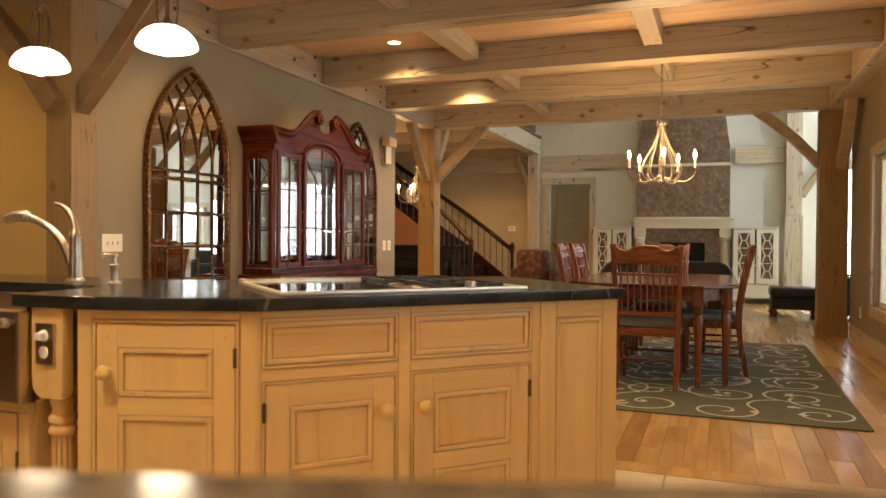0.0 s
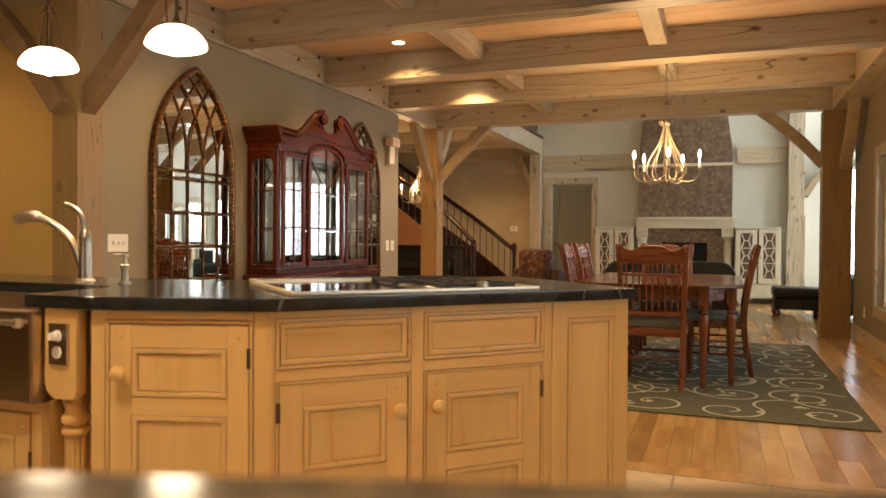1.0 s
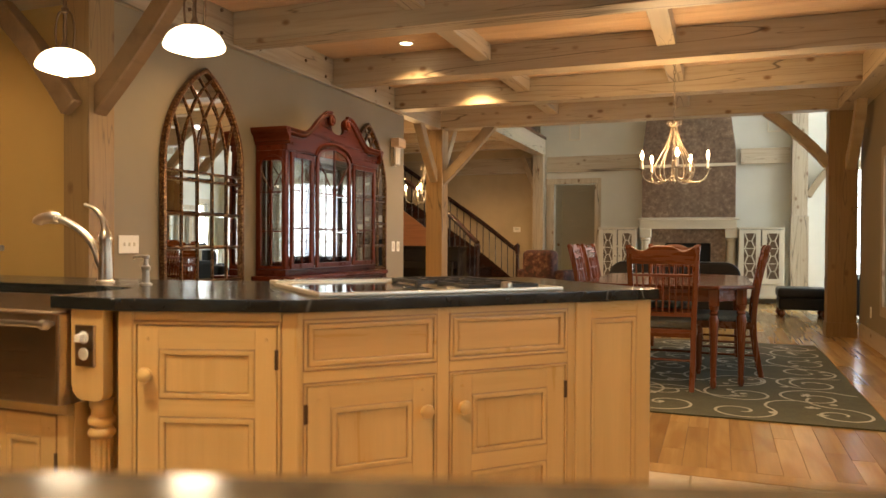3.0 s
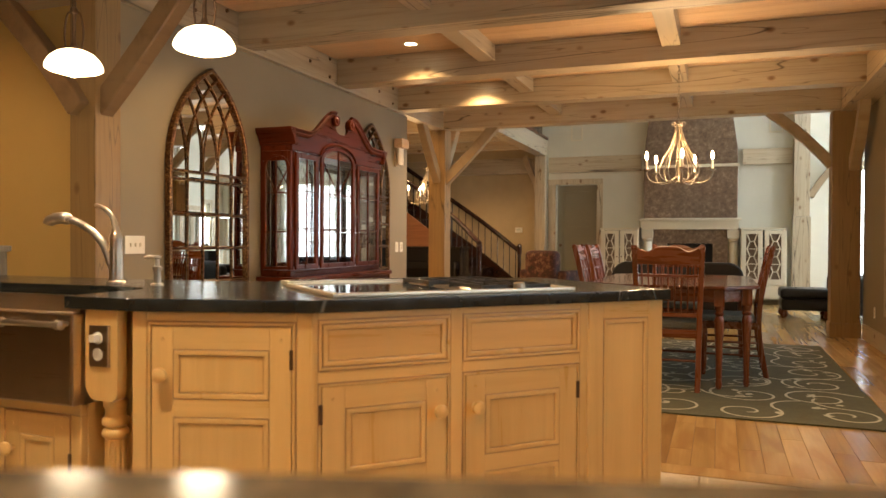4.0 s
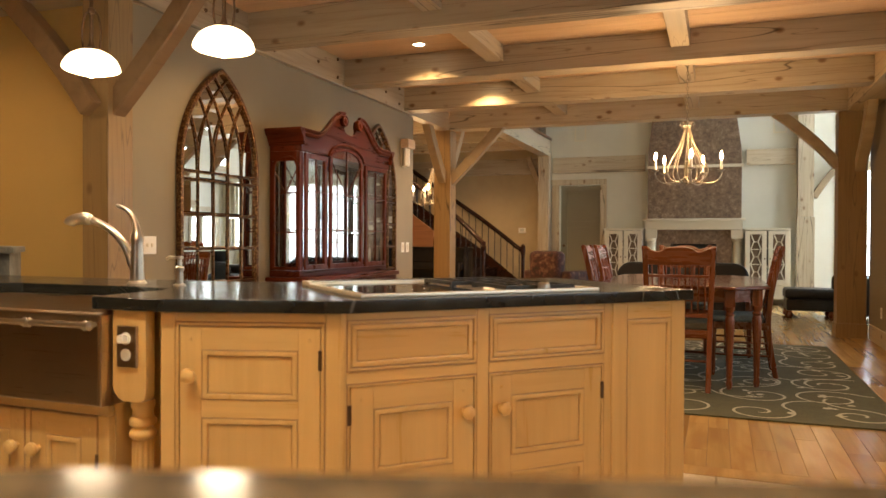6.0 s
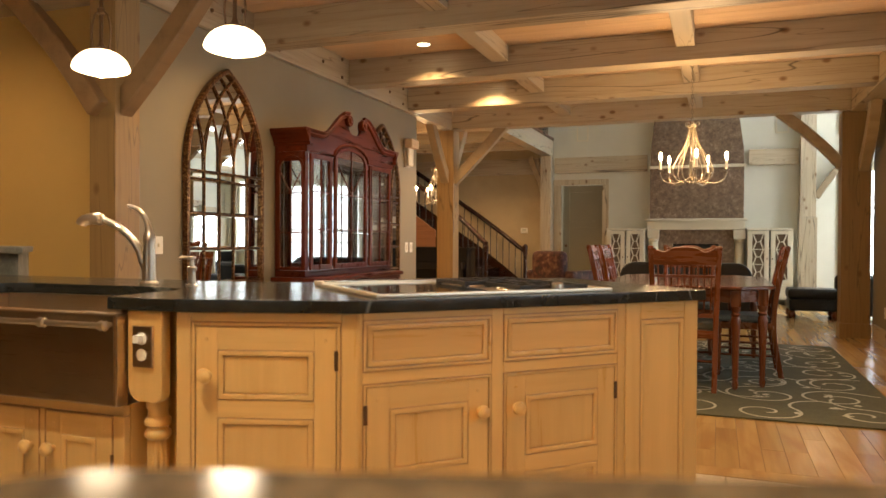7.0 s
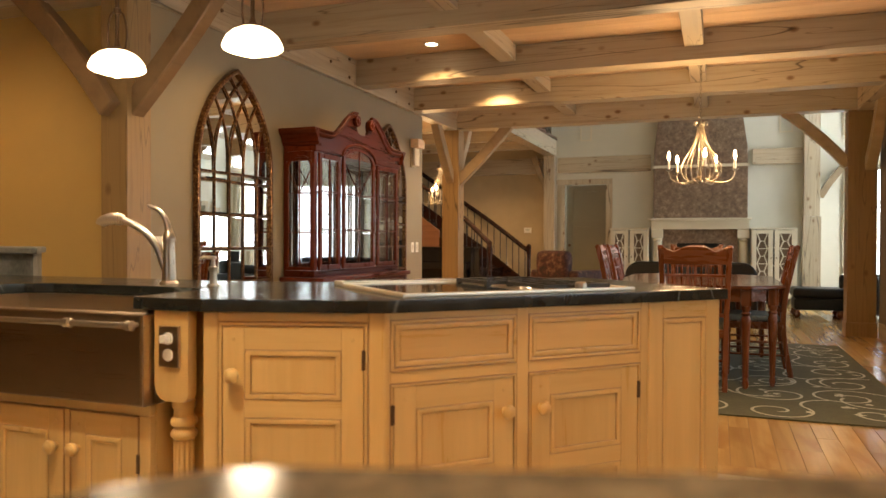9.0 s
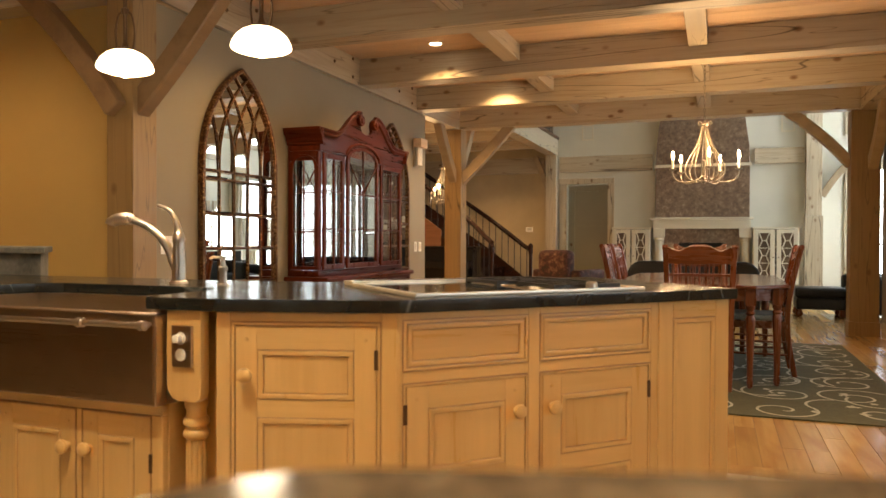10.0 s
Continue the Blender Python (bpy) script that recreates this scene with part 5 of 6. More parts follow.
part("apron", soften(prism(bmesh.new(), [(x * (1 - 0.07 / hw), y * (1 - 0.07 / hl)) for x, y in octo], 0.63, 0.7218), 0.004), CHERRY[0], tb)
prof = [(0.014, 0.0), (0.020, 0.012), (0.024, 0.04), (0.018, 0.075), (0.023, 0.09), (0.021, 0.11), (0.026, 0.30), (0.034, 0.46), (0.036, 0.50), (0.026, 0.53), (0.036, 0.545), (0.024, 0.56), (0.033, 0.578), (0.035, 0.60)]
for sx in (-1, 1):
    for sy in (-1, 1):
        for x, y in ((hw - c - 0.035, hl - 0.09), (hw - 0.085, hl - c - 0.02)):
            lg = part("leg", lathe(bmesh.new(), prof, 18, pose(sx * x, sy * y, 0)), CHERRY[2], tb)
            part("leg_block", soften(cube(sx * x - 0.036, sx * x + 0.036, sy * y - 0.036, sy * y + 0.036, 0.60, 0.7215), 0.003), CHERRY[2], tb)


def dining_chair():
    ch = thing("dining_chair", AT, "cherry wood spindle-back dining chair with a sage cushion", "chair", "dining chairs")
    for s in (-1, 1):
        line = curve_pts([(s * 0.205, -0.265, 0.0), (s * 0.21, -0.225, 0.22), (s * 0.213, -0.205, 0.45), (s * 0.222, -0.235, 0.72), (s * 0.232, -0.30, 1.02)], 5)
        bm = bmesh.new()
        rows = []
        for p in line:
            w, d = 0.019, 0.021
            rows.append([bm.verts.new(p + Vector(q)) for q in ((-w, -d, 0), (w, -d, 0), (w, d, 0), (-w, d, 0))])
        for a, b in zip(rows, rows[1:]):
            for i in range(4):
                bm.faces.new((a[i], a[(i + 1) % 4], b[(i + 1) % 4], b[i]))
        bm.faces.new(rows[0][::-1])
        bm.faces.new(rows[-1])
        part("rear_post", soften(bm, 0.006, 2, 50), CHERRY[2], ch)
        part("front_leg", lathe(bmesh.new(), [(0.013, 0), (0.018, 0.03), (0.020, 0.16), (0.024, 0.30), (0.018, 0.33), (0.026, 0.345), (0.026, 0.41)], 14, pose(s * 0.205, 0.20, 0)), CHERRY[2], ch)
        part("side_stretcher", tube(bmesh.new(), [(s * 0.207, -0.235, 0.17), (s * 0.205, 0.20, 0.17)], 0.009), CHERRY[1], ch)
        part("side_stretcher", tube(bmesh.new(), [(s * 0.207, -0.225, 0.27), (s * 0.205, 0.20, 0.27)], 0.009), CHERRY[1], ch)
        part("ear", lathe(bmesh.new(), [(0, -0.022), (0.019, -0.02), (0.019, 0.02), (0, 0.022)], 14, pose(s * 0.233, -0.303, 1.022, 0, 90, 0)), CHERRY[2], ch)
    part("rear_stretcher", tube(bmesh.new(), [(-0.207, -0.23, 0.215), (0.207, -0.23, 0.215)], 0.010), CHERRY[0], ch)
    part("front_stretcher", tube(bmesh.new(), [(-0.2, 0.20, 0.22), (0.2, 0.20, 0.22)], 0.010), CHERRY[0], ch)
    part("seat_frame", soften(cube(-0.232, 0.232, -0.215, 0.235, 0.375, 0.435), 0.008), CHERRY[0], ch)
    part("cushion", soften(cube(-0.218, 0.218, -0.18, 0.232, 0.4355, 0.485), 0.02, 4), CUSHION, ch, "sage green seat cushion")
    top = []
    for i in range(25):
        u = i / 24 * 2 - 1
        top.append((u * 0.225, 1.015 + 0.022 * math.exp(-(u / 0.42) ** 4) - 0.016 * math.exp(-((abs(u) - 0.62) / 0.14) ** 2) + 0.014 * (abs(u) > 0.85)))
    bm = bmesh.new()
    prism(bm, [(-0.225, 0.905), (0.225, 0.905)] + top[::-1], -0.014, 0.012, XZ)
    soften(bm, 0.004, 1, 40)
    crest = part("crest_rail", bm, CHERRY[0], ch)
    crest.matrix_basis = pose(0, -0.278, 0.905, 12, 0, 0) @ pose(0, 0, -0.905)
    part("mid_rail", soften(cube(-0.216, 0.216, -0.268, -0.250, 0.812, 0.832), 0.004), CHERRY[0], ch)
    part("lower_rail", soften(cube(-0.218, 0.218, -0.226, -0.204, 0.525, 0.555), 0.004), CHERRY[0], ch)
    for i in range(9):
        x = -0.176 + i * 0.044
        part("spindle", tube(bmesh.new(), curve_pts([(x, -0.214, 0.55), (x * 1.02, -0.232, 0.72), (x * 1.05, -0.275, 0.915)], 3), 0.0068, 6), CHERRY[2], ch)
    return ch


CH = dining_chair()
CH.matrix_basis = pose(-0.452, 5.765, R0)
for x, y, a in ((-0.02, 6.50, 90), (-0.50, 7.52, 180), (-0.93, 6.30, -88), (-0.93, 6.98, -92)):
    copy_thing(CH, pose(x, y, R0, 0, 0, a))


def chandelier(m, drop, label, watts):
    t = thing("chandelier", m, label, "chandelier", "chandeliers")
    part("finial", lathe(bmesh.new(), [(0, 0.0), (0.012, 0.006), (0.02, 0.02), (0.012, 0.034), (0.03, 0.045), (0.034, 0.06), (0.016, 0.075), (0.012, 0.14), (0.016, 0.20), (0.008, 0.21)], 16), PEWTER, t)
    part("crown", lathe(bmesh.new(), [(0.010, 0.49), (0.03, 0.497), (0.034, 0.508), (0.014, 0.518), (0.010, 0.535), (0.006, 0.54)], 16), PEWTER, t)
    for i in range(5):
        a = math.radians(72 * i - 9)
        u = Vector((math.cos(a), math.sin(a), 0))
        Z = Vector((0, 0, 1))
        arm = thing_part("arm", t)
        part("branch", tube(bmesh.new(), curve_pts([u * 0.018 + Z * 0.505, u * 0.038 + Z * 0.42, u * 0.075 + Z * 0.32, u * 0.138 + Z * 0.21, u * 0.172 + Z * 0.12, u * 0.145 + Z * 0.05, u * 0.08 + Z * 0.015], 6), 0.0062, 8), PEWTER, arm)
        part("branch", tube(bmesh.new(), curve_pts([u * 0.03 + Z * 0.055, u * 0.10 + Z * 0.022, u * 0.19 + Z * 0.010, u * 0.255 + Z * 0.035, u * 0.282 + Z * 0.085, u * 0.28 + Z * 0.115], 6), 0.0062, 8), PEWTER, arm)
        u2 = Vector((math.cos(a + 0.63), math.sin(a + 0.63), 0))
        part("branch", tube(bmesh.new(), curve_pts([u2 * 0.018 + Z * 0.505, u2 * 0.036 + Z * 0.42, u2 * 0.070 + Z * 0.32, u2 * 0.130 + Z * 0.21, u2 * 0.160 + Z * 0.12, u2 * 0.13 + Z * 0.045, u2 * 0.06 + Z * 0.02], 6), 0.0048, 8), PEWTER, arm)
        part("curl", tube(bmesh.new(), curve_pts([u * 0.012 + Z * 0.51, u * 0.045 + Z * 0.535, u * 0.062 + Z * 0.518, u * 0.045 + Z * 0.503], 5), 0.005, 6), PEWTER, arm)
        mm = Matrix.Translation(u * 0.28)
        part("drip_cup", lathe(bmesh.new(), [(0.006, 0.108), (0.028, 0.118), (0.030, 0.124), (0.011, 0.122)], 14, mm), PEWTER, arm)
        part("candle_sleeve", lathe(bmesh.new(), [(0.011, 0.120), (0.011, 0.205), (0.008, 0.207)], 12, mm), PLASTIC, arm)
        part("bulb", lathe(bmesh.new(), [(0.006, 0.207), (0.011, 0.222), (0.0125, 0.236), (0.008, 0.258), (0.002, 0.276), (0, 0.278)], 12, mm), BULB, arm, "glowing candle bulb")
    links = max(3, int((drop - 0.54) / 0.034))
    for i in range(links):
        z = 0.545 + (drop - 0.56) * (i + 0.5) / links
        line = [(0.008 * math.cos(q), 0, z + 0.021 * math.sin(q)) for q in [2 * math.pi * n / 10 for n in range(11)]]
        link = part("chain_link", tube(bmesh.new(), line, 0.0028, 5), PEWTER, t)
        link.matrix_basis = pose(0, 0, 0, 0, 0, 90 * (i % 2))
    part("canopy", lathe(bmesh.new(), [(0.008, drop - 0.035), (0.05, drop - 0.018), (0.06, drop - 0.001)], 20), PEWTER, t)
    o = m.translation
    for i in range(5):
        a = math.radians(72 * i - 9)
        lamp("candle_glow", "POINT", watts, WARM, pose(o.x + 0.28 * math.cos(a), o.y + 0.28 * math.sin(a), o.z + 0.315), radius=0.03)
    return t


chandelier(pose(-0.445, 6.62, 1.567), 2.685 - 1.567, "pewter five-arm candle chandelier over the dining table, lit", 8.5)
chandelier(pose(-4.10, 10.0, 1.60), 2.98 - 1.60, "pewter candle chandelier hanging in the stair hall, lit", 5)

# ---- living room and stair hall ----
girts = [(-9.0, -3.5, 2.385, 2.69), (-3.2, -1.47, 2.385, 2.685), (0.26, 1.06, 2.44, 2.715)]
for x0, x1, z0, z1 in girts:
    solid("wall_girt", soften(cube(x0, x1, YF - 0.07, YF - 0.001, z0, z1), 0.008), BEAM[0], "pale pickled timber girt across the far wall", "beam", group="wall girts")
solid("living_post", soften(cube(1.075, 1.325, YF - 0.16, YF - 0.001, 1.52, 5.59), 0.01), BEAM[2], "pale pickled timber wall post", "post", group="timber posts")
solid("living_post", soften(cube(1.06, 1.345, YF - 0.18, YF - 0.001, 0, 1.518), 0.01), BEAM[2], "pale pickled timber post foot", "post", group="timber posts")
solid("living_post", soften(cube(-3.44, -3.235, YF - 0.22, YF - 0.001, 0, 2.715), 0.01), BEAM[2], "pickled timber post beside the far door", "post", group="timber posts")
brace(pose(1.33, YF - 0.10, 1.85), 0.75, 0.85, BR, BRACE, 0.11, bow=-0.07)
brace(pose(-3.40, YF - 0.12, 2.05), -0.26, 0.66, BR, BRACE, 0.10, bow=0.0)
solid("loft_beam", soften(cube(-3.45, -3.24, 9.60, YF - 0.001, 2.72, 3.02), 0.01), BEAM[1], "pale pickled timber beam along the loft edge", "beam")
for y in (10.6, 11.9, 13.1):
    solid("loft_joist", soften(cube(-9.0, -3.45, y, y + 0.16, 2.76, 2.979), 0.008), BEAM[0], "pickled timber joist under the loft", "joist", group="loft joists")
rail = thing("loft_railing", pose(-3.34, 0, 3.02), "dark wood loft railing with slim balusters", "railing")
part("bottom_rail", soften(cube(-0.06, 0.12, 9.75, YF - 0.02, 0.0, 0.055), 0.01), CHERRY[1], rail)
part("top_rail", soften(cube(-0.035, 0.035, 9.75, YF - 0.02, 0.90, 0.95), 0.012), CHERRY[1], rail)
for i in range(38):
    part("baluster", tube(bmesh.new(), [(0, 9.85 + i * 0.112, 0.055), (0, 9.85 + i * 0.112, 0.90)], 0.009, 6), IRON, rail)

# far door, slightly open
for q in ((-3.30, -3.07, 0, 2.16), (-2.29, -2.17, 0, 2.16), (-3.30, -2.17, 2.16, 2.265)):
    solid("door_casing", soften(cube(q[0] + 0.08 if q[0] < -3.2 and q[3] < 2.2 else q[0], q[1], YF - 0.024, YF - 0.001, q[2], q[3]), 0.005), BEAM[2], "olive-beige painted door casing", "trim")
dr = thing("door_1", pose(-2.30, YF + 0.07, 0, 0, 0, -9), "olive-grey panelled door standing slightly ajar", "door", kind="structure")
for q in ((-0.76, -0.655, 0.01, 2.14), (-0.105, 0.0, 0.01, 2.14), (-0.655, -0.105, 0.01, 0.22), (-0.655, -0.105, 1.36, 1.47), (-0.655, -0.105, 2.03, 2.14)):
    part("rail", soften(cube(q[0], q[1], 0, 0.04, q[2], q[3]), 0.003), SHUT, dr)
for z0, z1 in ((0.22, 1.36), (1.47, 2.03)):
    part("panel", soften(cube(-0.655, -0.105, 0.012, 0.028, z0, z1), 0.004), SHUT, dr)
part("handle", lathe(bmesh.new(), [(0.01, 0), (0.01, 0.04), (0.028, 0.05), (0.028, 0.065), (0, 0.072)], 16, pose(-0.70, 0, 1.0, 90, 0, 0)), BRONZE, dr)

# fireplace
fp = thing("fireplace", pose(0, YF, 0), "brown granite fireplace with a cream column mantel, unlit", "fireplace")
prof = [(-1.405, 1.50), (0.185, 1.50), (0.185, 2.40), (0.175, 2.75), (0.10, 3.27), (0.04, 3.7), (0.02, 5.59), (-1.24, 5.59), (-1.27, 3.7), (-1.335, 3.27), (-1.395, 2.75), (-1.405, 2.40)]
part("chimney_breast", soften(prism(bmesh.new(), prof, -0.22, -0.001, XZ), 0.006, 1), GRANITE, fp, "speckled brown granite chimney breast")
part("stone_band", soften(cube(-1.43, 0.21, -0.245, -0.2205, 2.405, 2.455), 0.005), WHITE, fp)
part("mantel_shelf", soften(cube(-1.48, 0.245, -0.36, -0.001, 1.46, 1.4985), 0.008), WHITE, fp, "cream painted mantel shelf")
part("mantel_frieze", soften(cube(-1.44, 0.205, -0.29, -0.001, 1.30, 1.4595), 0.006), WHITE, fp)
sur = bmesh.new()
ring_prism(sur, [(-1.25, 0.0), (0.03, 0.0), (0.03, 1.2995), (-1.25, 1.2995)], [(-1.0, 0.28), (-0.22, 0.28), (-0.22, 1.05), (-1.0, 1.05)], -0.20, -0.001, XZ)
part("surround", sur, GRANITE, fp, "polished brown granite surround")
# a plain black block fills the opening
part("firebox", cube(-0.999, -0.221, -0.15, -0.002, 0.281, 1.049), SOOT, fp, "black firebox")
for x in (-1.335, 0.115):
    col = thing_part("column", fp)
    part("capital", soften(cube(x - 0.10, x + 0.10, -0.29, -0.09, 1.14, 1.2995), 0.012), WHITE, col)
    part("shaft", lathe(bmesh.new(), [(0.075, 0.18), (0.078, 0.5), (0.070, 1.08), (0.088, 1.10), (0.088, 1.12), (0.078, 1.1395)], 20, pose(x, -0.19, 0)), WHITE, col)
    part("plinth", soften(cube(x - 0.10, x + 0.10, -0.29, -0.09, 0.0, 0.18), 0.008), WHITE, col)
part("hearth", soften(cube(-1.5, 0.3, -0.65, -0.295, 0.0, 0.05), 0.008), GRANITE, fp)


def bookcase(x0, x1):
    t = thing("bookcase", pose(x0, YF - 0.002, 0), "cream built-in bookcase with lattice glass doors", "bookcase", "built-in bookcases")
    w, d = x1 - x0, 0.30
    part("top", soften(cube(-0.01, w + 0.01, -d - 0.02, 0, 1.29, 1.325), 0.006), WHITE, t)
    part("side", cube(0, 0.03, -d, 0, 0.10, 1.29), WHITE, t)
    part("side", cube(w - 0.03, w, -d, 0, 0.10, 1.29), WHITE, t)
    part("back", cube(0.03, w - 0.03, -0.02, 0, 0.10, 1.29), SHUT, t)
    part("base", soften(cube(0, w, -d - 0.006, 0, 0.10, 0.34), 0.005), WHITE, t)
    for a, b in ((0.0, 0.10), (w - 0.10, w)):
        part("foot", soften(cube(a, b, -d - 0.004, 0, 0.0, 0.0998), 0.01), WHITE, t)
    for z in (0.65, 0.97):
        part("shelf", cube(0.03, w - 0.03, -d + 0.04, -0.021, z, z + 0.02), WHITE, t)
    hw_ = w / 2
    for k in range(2):
        a, b = k * hw_ + 0.012, (k + 1) * hw_ - 0.012
        door = thing_part("door", t)
        fr = bmesh.new()
        ring_prism(fr, [(a, 0.35), (b, 0.35), (b, 1.28), (a, 1.28)], [(a + 0.075, 0.44), (b - 0.075, 0.44), (b - 0.075, 1.22), (a + 0.075, 1.22)], -d - 0.022, -d - 0.001, XZ)
        part("door_frame", soften(fr, 0.004), WHITE, door)
        part("pane", cube(a + 0.075, b - 0.075, -d - 0.008, -d - 0.004, 0.44, 1.22), SMOKED, door, "opaque pane coloured like its brown reflection and interior")
        c_, e = (a + b) / 2, (b - a) / 2 - 0.075
        for s in (-1, 1):
            line = []
            for i in range(7):
                z = 0.44 + 0.13 * i
                line.append((c_ + s * (e * 0.34 if i % 2 else e * 0.85), -d - 0.012, z))
            smooth_line = []
            for p, q in zip(line, line[1:]):
                smooth_line += [p, tuple(Vector(p).lerp(Vector(q), 0.30)), tuple(Vector(p).lerp(Vector(q), 0.70))]
            part("lattice_bar", tube(bmesh.new(), smooth_line + [line[-1]], 0.0095, 6), WHITE, door)
        for i in range(1, 6):
            z = 0.44 + 0.13 * i
            part("lattice_bar", tube(bmesh.new(), [(c_ - e * (0.34 if i % 2 else 1.0), -d - 0.012, z), (c_ + e * (0.34 if i % 2 else 1.0), -d - 0.012, z)], 0.0065, 6), WHITE, door)
        part("knob", lathe(bmesh.new(), [(0.006, 0), (0.012, 0.012), (0, 0.018)], 10, pose(b - 0.03 if k == 0 else a + 0.03, -d - 0.022, 0.80, 90, 0, 0)), BRONZE, door)
    return t


bookcase(-2.165, -1.485)
bookcase(0.235, 0.965)

for vx, vz in ((-2.675, 3.137), (0.80, 3.14)):
    t = thing("air_vent", pose(vx, YF - 0.002, vz), "small white wall air vent with louvres", "vent", "wall vents")
    part("frame", soften(ring_prism(bmesh.new(), [(-0.11, -0.15), (0.11, -0.15), (0.11, 0.15), (-0.11, 0.15)], [(-0.085, -0.125), (0.085, -0.125), (0.085, 0.125), (-0.085, 0.125)], -0.014, 0.0, XZ), 0.003), WHITE, t)
    for i in range(7):
        part("louvre", cube(-0.085, 0.085, -0.008, -0.003, -0.120 + i * 0.035, -0.098 + i * 0.035), SAGE, t)
t = thing("thermostat", pose(-3.80, YF - 0.002, 1.29), "white wall thermostat in the stair hall", "thermostat")
part("body", soften(cube(-0.07, 0.07, -0.03, 0, -0.05, 0.05), 0.006), PLASTIC, t)
part("display", cube(-0.04, 0.04, -0.032, -0.0302, -0.01, 0.03), SAGE, t)

# staircase along the far wall, flaring at its foot
N, RISER = 15, 0.19


def near_edge(i):
    """The open side of the flight at step i."""
    t = i
    flare = max(0.0, 1 - i / 4.0)
    return Vector((-4.05 - 0.265 * t + 0.05 * flare, 13.02 - 0.82 * flare ** 1.6, 0))


def far_edge(i):
    return Vector((-3.64 - 0.285 * i, 13.98 - 0.45 * max(0.0, 1 - i / 4.0) ** 1.6, 0))


st = thing("staircase", pose(0, 0, 0), "dark wood staircase with flared foot and slim iron balusters", "staircase", kind="structure")
for i in range(N):
    a, b, c_, d = near_edge(i), near_edge(i + 1.12), far_edge(i + 1.12), far_edge(i)
    z = RISER * (i + 1)
    part("tread", soften(prism(bmesh.new(), [(p.x, p.y) for p in (a, d, c_, b)], z - 0.035, z), 0.008), RAILWOOD, st)
    part("riser", prism(bmesh.new(), [(p.x, p.y) for p in (a.lerp(b, 0.08), d.lerp(c_, 0.08), d.lerp(c_, 0.14), a.lerp(b, 0.14))], z - RISER, z - 0.0355), RAILWOOD, st)
# the upper near stringer takes the glow-lightened brown, the lower stays dark
for edge_, k0, k1, up, down, wood_ in ((near_edge, 0, 9, 0.18, 0.34, RAILWOOD), (near_edge, 9, N * 2, 0.30, 0.46, STAIRSKIN), (far_edge, 0, N * 2, 0.16, 0.34, RAILWOOD)):
    bm = bmesh.new()
    rows = []
    for k in range(k0, k1 + 1):
        i = k / 2
        p = edge_(i)
        zc = RISER * (i + 0.6)
        out_ = Vector((0, -0.03 if edge_ is near_edge else 0.03, 0))
        rows.append([bm.verts.new((q.x, q.y, max(0.0, zc + dz))) for q, dz in ((p, up), (p + out_, up), (p + out_, -down), (p, -down))])
    for a, b in zip(rows, rows[1:]):
        for i in range(4):
            bm.faces.new((a[i], a[(i + 1) % 4], b[(i + 1) % 4], b[i]))
    bm.faces.new(rows[0][::-1])
    bm.faces.new(rows[-1])
    part("stringer", bm, wood_, st)
soff = bmesh.new()
rows = []
for k in range(2, N * 2 + 1):
    i = k / 2
    rows.append([soff.verts.new((p.x, p.y, max(0, RISER * (i + 0.6) - 0.335))) for p in (near_edge(i), far_edge(i))])
for a, b in zip(rows, rows[1:]):
    soff.faces.new((a[0], a[1], b[1], b[0]))
sp = part("soffit", soff, WHITE, st, "pale plaster underside")
mod = sp.modifiers.new("thick", "SOLIDIFY")
mod.thickness = 0.03
for edge_ in (near_edge, far_edge):
    top_z = 0.90 if edge_ is near_edge else 0.76
    line = [edge_(k / 2) + Vector((0, 0, RISER * (k / 2 + 0.6) + top_z)) for k in range(0, N * 2 + 1)]
    line[0].z += 0.02
    part("handrail", tube(bmesh.new(), line, 0.043, 10), RAILWOOD, st, "polished dark handrail")
    for k in range(0, N * 2):
        i = k / 2 + 0.3
        p = edge_(i)
        z0 = RISER * (i + 0.6) + 0.16
        part("baluster", tube(bmesh.new(), [(p.x, p.y, z0 - 0.02), (p.x, p.y, z0 + top_z - 0.17)], 0.010, 6), IRON, st)
    p = edge_(0)
    part("newel_post", lathe(bmesh.new(), [(0.05, 0), (0.05, 0.18), (0.036, 0.22), (0.032, 0.80), (0.045, 0.84), (0.045, 0.97), (0.05, 0.98), (0.03, 1.01), (0, 1.03)], 16, pose(p.x, p.y, 0)), RAILWOOD, st)

# furniture of the living room
pn = thing("upright_piano", pose(-4.95, 11.95, 0), "black lacquered upright piano under the stairs", "piano")
part("case", soften(cube(-0.75, 0.75, -0.22, 0.25, 0.06, 0.94), 0.008), LACQUER, pn)
part("lid", soften(cube(-0.77, 0.77, -0.25, 0.27, 0.9405, 0.975), 0.01), LACQUER, pn)
part("key_bed", soften(cube(-0.74, 0.74, -0.48, -0.2205, 0.60, 0.72), 0.012), LACQUER, pn)
for x in (-0.68, 0.68):
    part("leg", soften(cube(x - 0.05, x + 0.05, -0.46, -0.38, 0.0, 0.5998), 0.01), LACQUER, pn)
    part("foot", soften(cube(x - 0.06, x + 0.06, -0.48, 0.25, 0.0, 0.0598), 0.01), LACQUER, pn)

arm = thing("wing_armchair", pose(-2.57, 11.8, 0, 0, 0, -24), "floral upholstered armchair in dark red and brown", "armchair")
part("seat", soften(cube(-0.32, 0.32, -0.32, 0.34, 0.16, 0.44), 0.05, 4), FLORAL, arm)
part("back", soften(cube(-0.30, 0.30, -0.49, -0.26, 0.18, 0.93), 0.11, 5), FLORAL, arm)
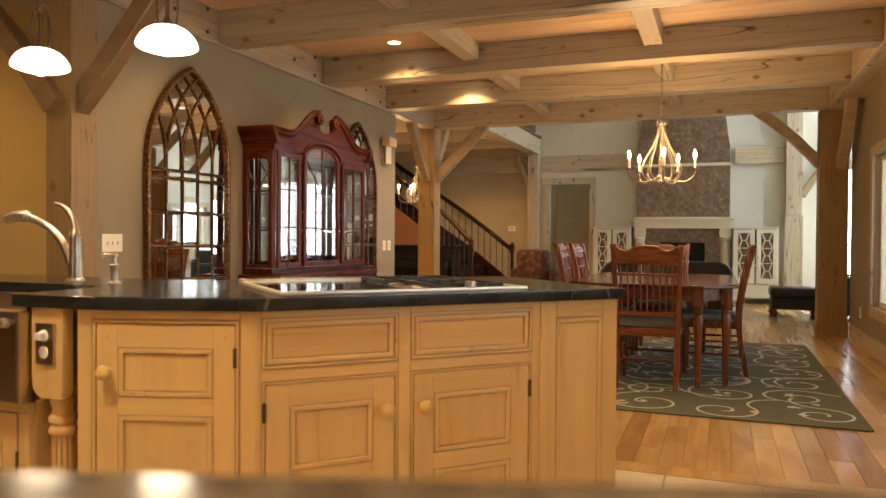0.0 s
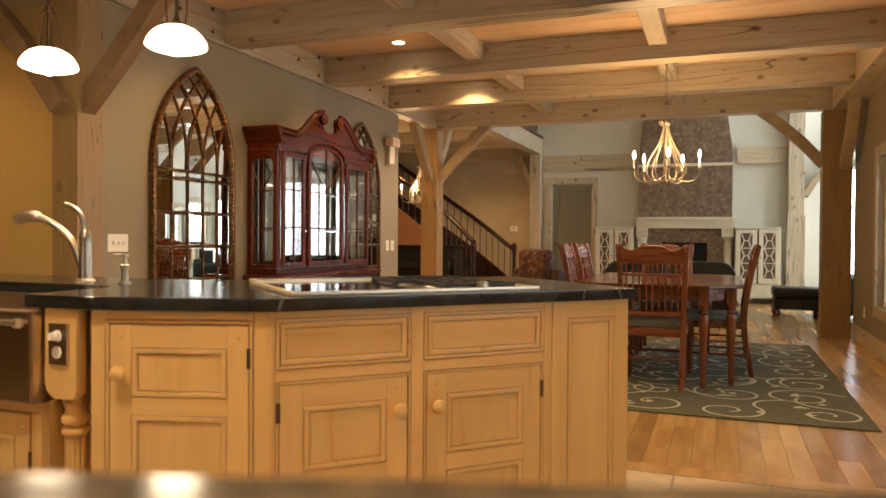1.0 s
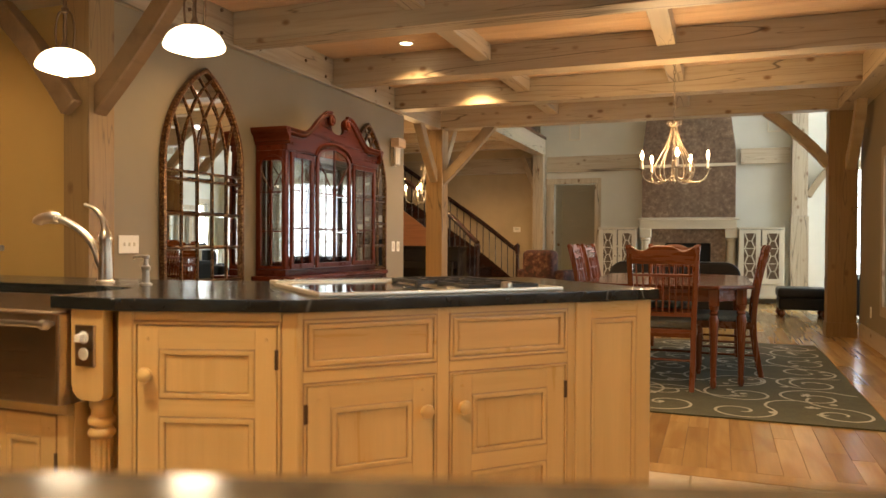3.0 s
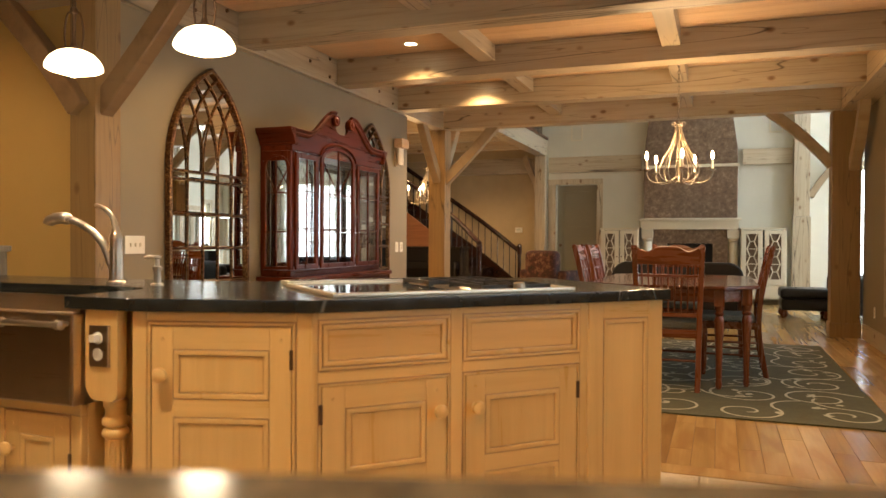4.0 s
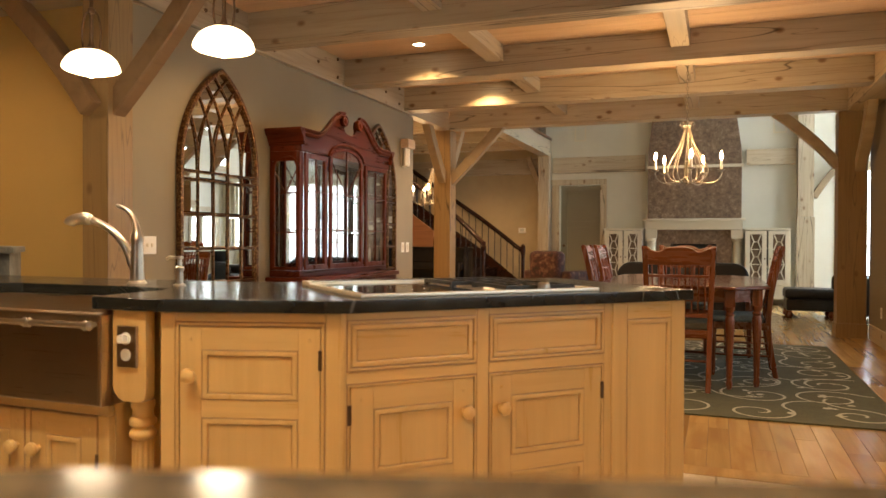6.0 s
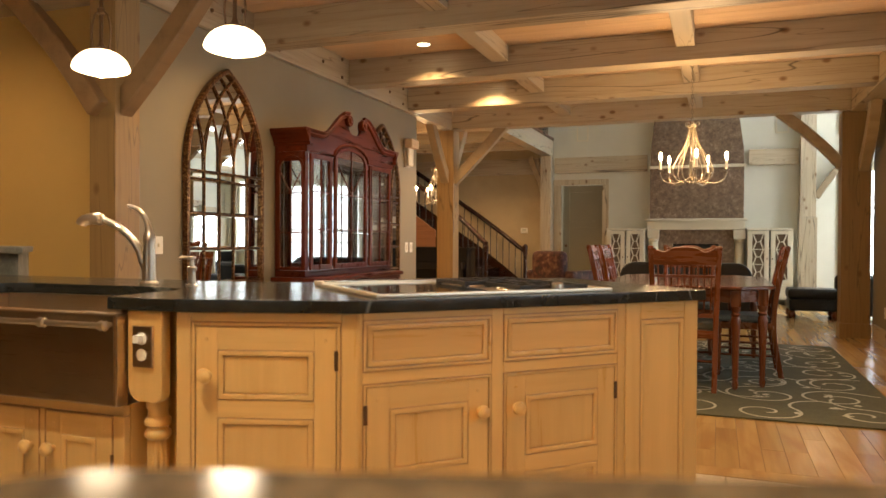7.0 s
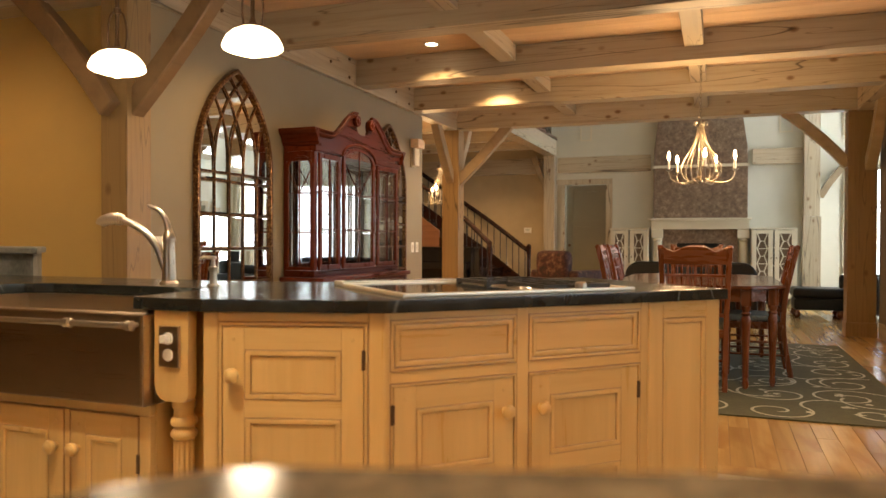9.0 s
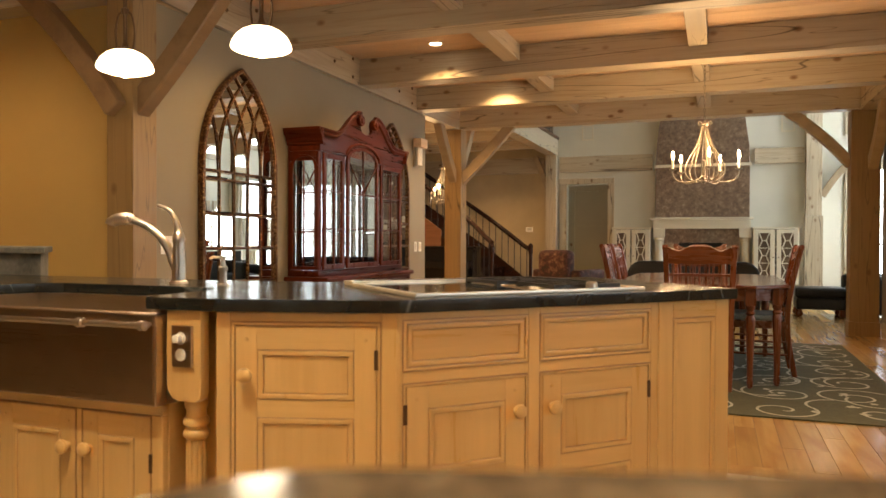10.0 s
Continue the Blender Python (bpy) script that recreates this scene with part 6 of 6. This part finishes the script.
for s in (-1, 1):
    part("armrest", soften(cube(s * 0.37 - 0.09, s * 0.37 + 0.09, -0.40, 0.34, 0.14, 0.62), 0.06, 4), FLORAL, arm)
    for y in (-0.36, 0.28):
        part("foot", lathe(bmesh.new(), [(0.018, 0), (0.03, 0.08), (0.034, 0.16)], 12, pose(s * 0.33, y, 0)), CHERRY[2], arm)

ot = thing("ottoman", pose(1.05, 11.86, 0), "black leather ottoman on turned wooden bun feet", "ottoman")
part("cushion", soften(cube(-0.335, 0.335, -0.28, 0.28, 0.265, 0.42), 0.06, 5), LEATHER, ot)
part("base", soften(cube(-0.318, 0.318, -0.265, 0.265, 0.105, 0.27), 0.03, 3), LEATHER, ot)
part("piping", tube(bmesh.new(), [(-0.30, -0.272, 0.268), (0.30, -0.272, 0.268)], 0.008), LEATHER, ot)
for x in (-0.11, 0.11):
    part("tuft_button", lathe(bmesh.new(), [(0.016, 0), (0.012, 0.006), (0, 0.008)], 10, pose(x, 0, 0.418)), LEATHER, ot)
for x in (-0.28, 0.28):
    for y in (-0.21, 0.21):
        part("bun_foot", lathe(bmesh.new(), [(0.03, 0), (0.05, 0.02), (0.055, 0.05), (0.04, 0.08), (0.045, 0.106)], 16, pose(x, y, 0)), CHERRY[2], ot)

sf = thing("sofa", pose(-0.66, 10.9, 0), "low black leather sofa with a rounded back, seen from behind", "sofa")
hump = [(-0.86, 0.10), (0.86, 0.10)] + [(0.66 + 0.20 * math.cos(a), 0.60 + 0.20 * math.sin(a)) for a in [math.pi / 16 * k for k in range(9)]]
hump += [(-0.66 - 0.20 * math.sin(a), 0.60 + 0.20 * math.cos(a)) for a in [math.pi / 16 * k for k in range(9)]]
part("back", soften(prism(bmesh.new(), hump, -0.40, -0.18, XZ), 0.035, 3, 50), LEATHER, sf)
part("seat", soften(cube(-0.64, 0.64, -0.17, 0.45, 0.10, 0.44), 0.05, 4), LEATHER, sf)
for s in (-1, 1):
    part("armrest", soften(cube(s * 0.75 - 0.10, s * 0.75 + 0.10, -0.17, 0.46, 0.08, 0.60), 0.08, 4), LEATHER, sf)
    for y in (-0.32, 0.38):
        part("foot", lathe(bmesh.new(), [(0.025, 0), (0.04, 0.03), (0.036, 0.101)], 12, pose(s * 0.72, y, 0)), CHERRY[2], sf)

cc = thing("club_chair", pose(1.78, 11.75, 0, 0, 0, 90), "black leather club chair with padded arms behind the ottoman", "armchair")
part("seat", soften(cube(-0.30, 0.30, -0.25, 0.38, 0.10, 0.44), 0.05, 4), LEATHER, cc)
part("back", soften(cube(-0.32, 0.32, -0.46, -0.26, 0.10, 0.86), 0.08, 4), LEATHER, cc)
for s in (-1, 1):
    part("armrest", soften(cube(s * 0.41 - 0.10, s * 0.41 + 0.10, -0.44, 0.40, 0.08, 0.61), 0.08, 4), LEATHER, cc)
    for y in (-0.36, 0.30):
        part("foot", lathe(bmesh.new(), [(0.025, 0), (0.04, 0.03), (0.036, 0.081)], 12, pose(s * 0.40, y, 0)), CHERRY[2], cc)
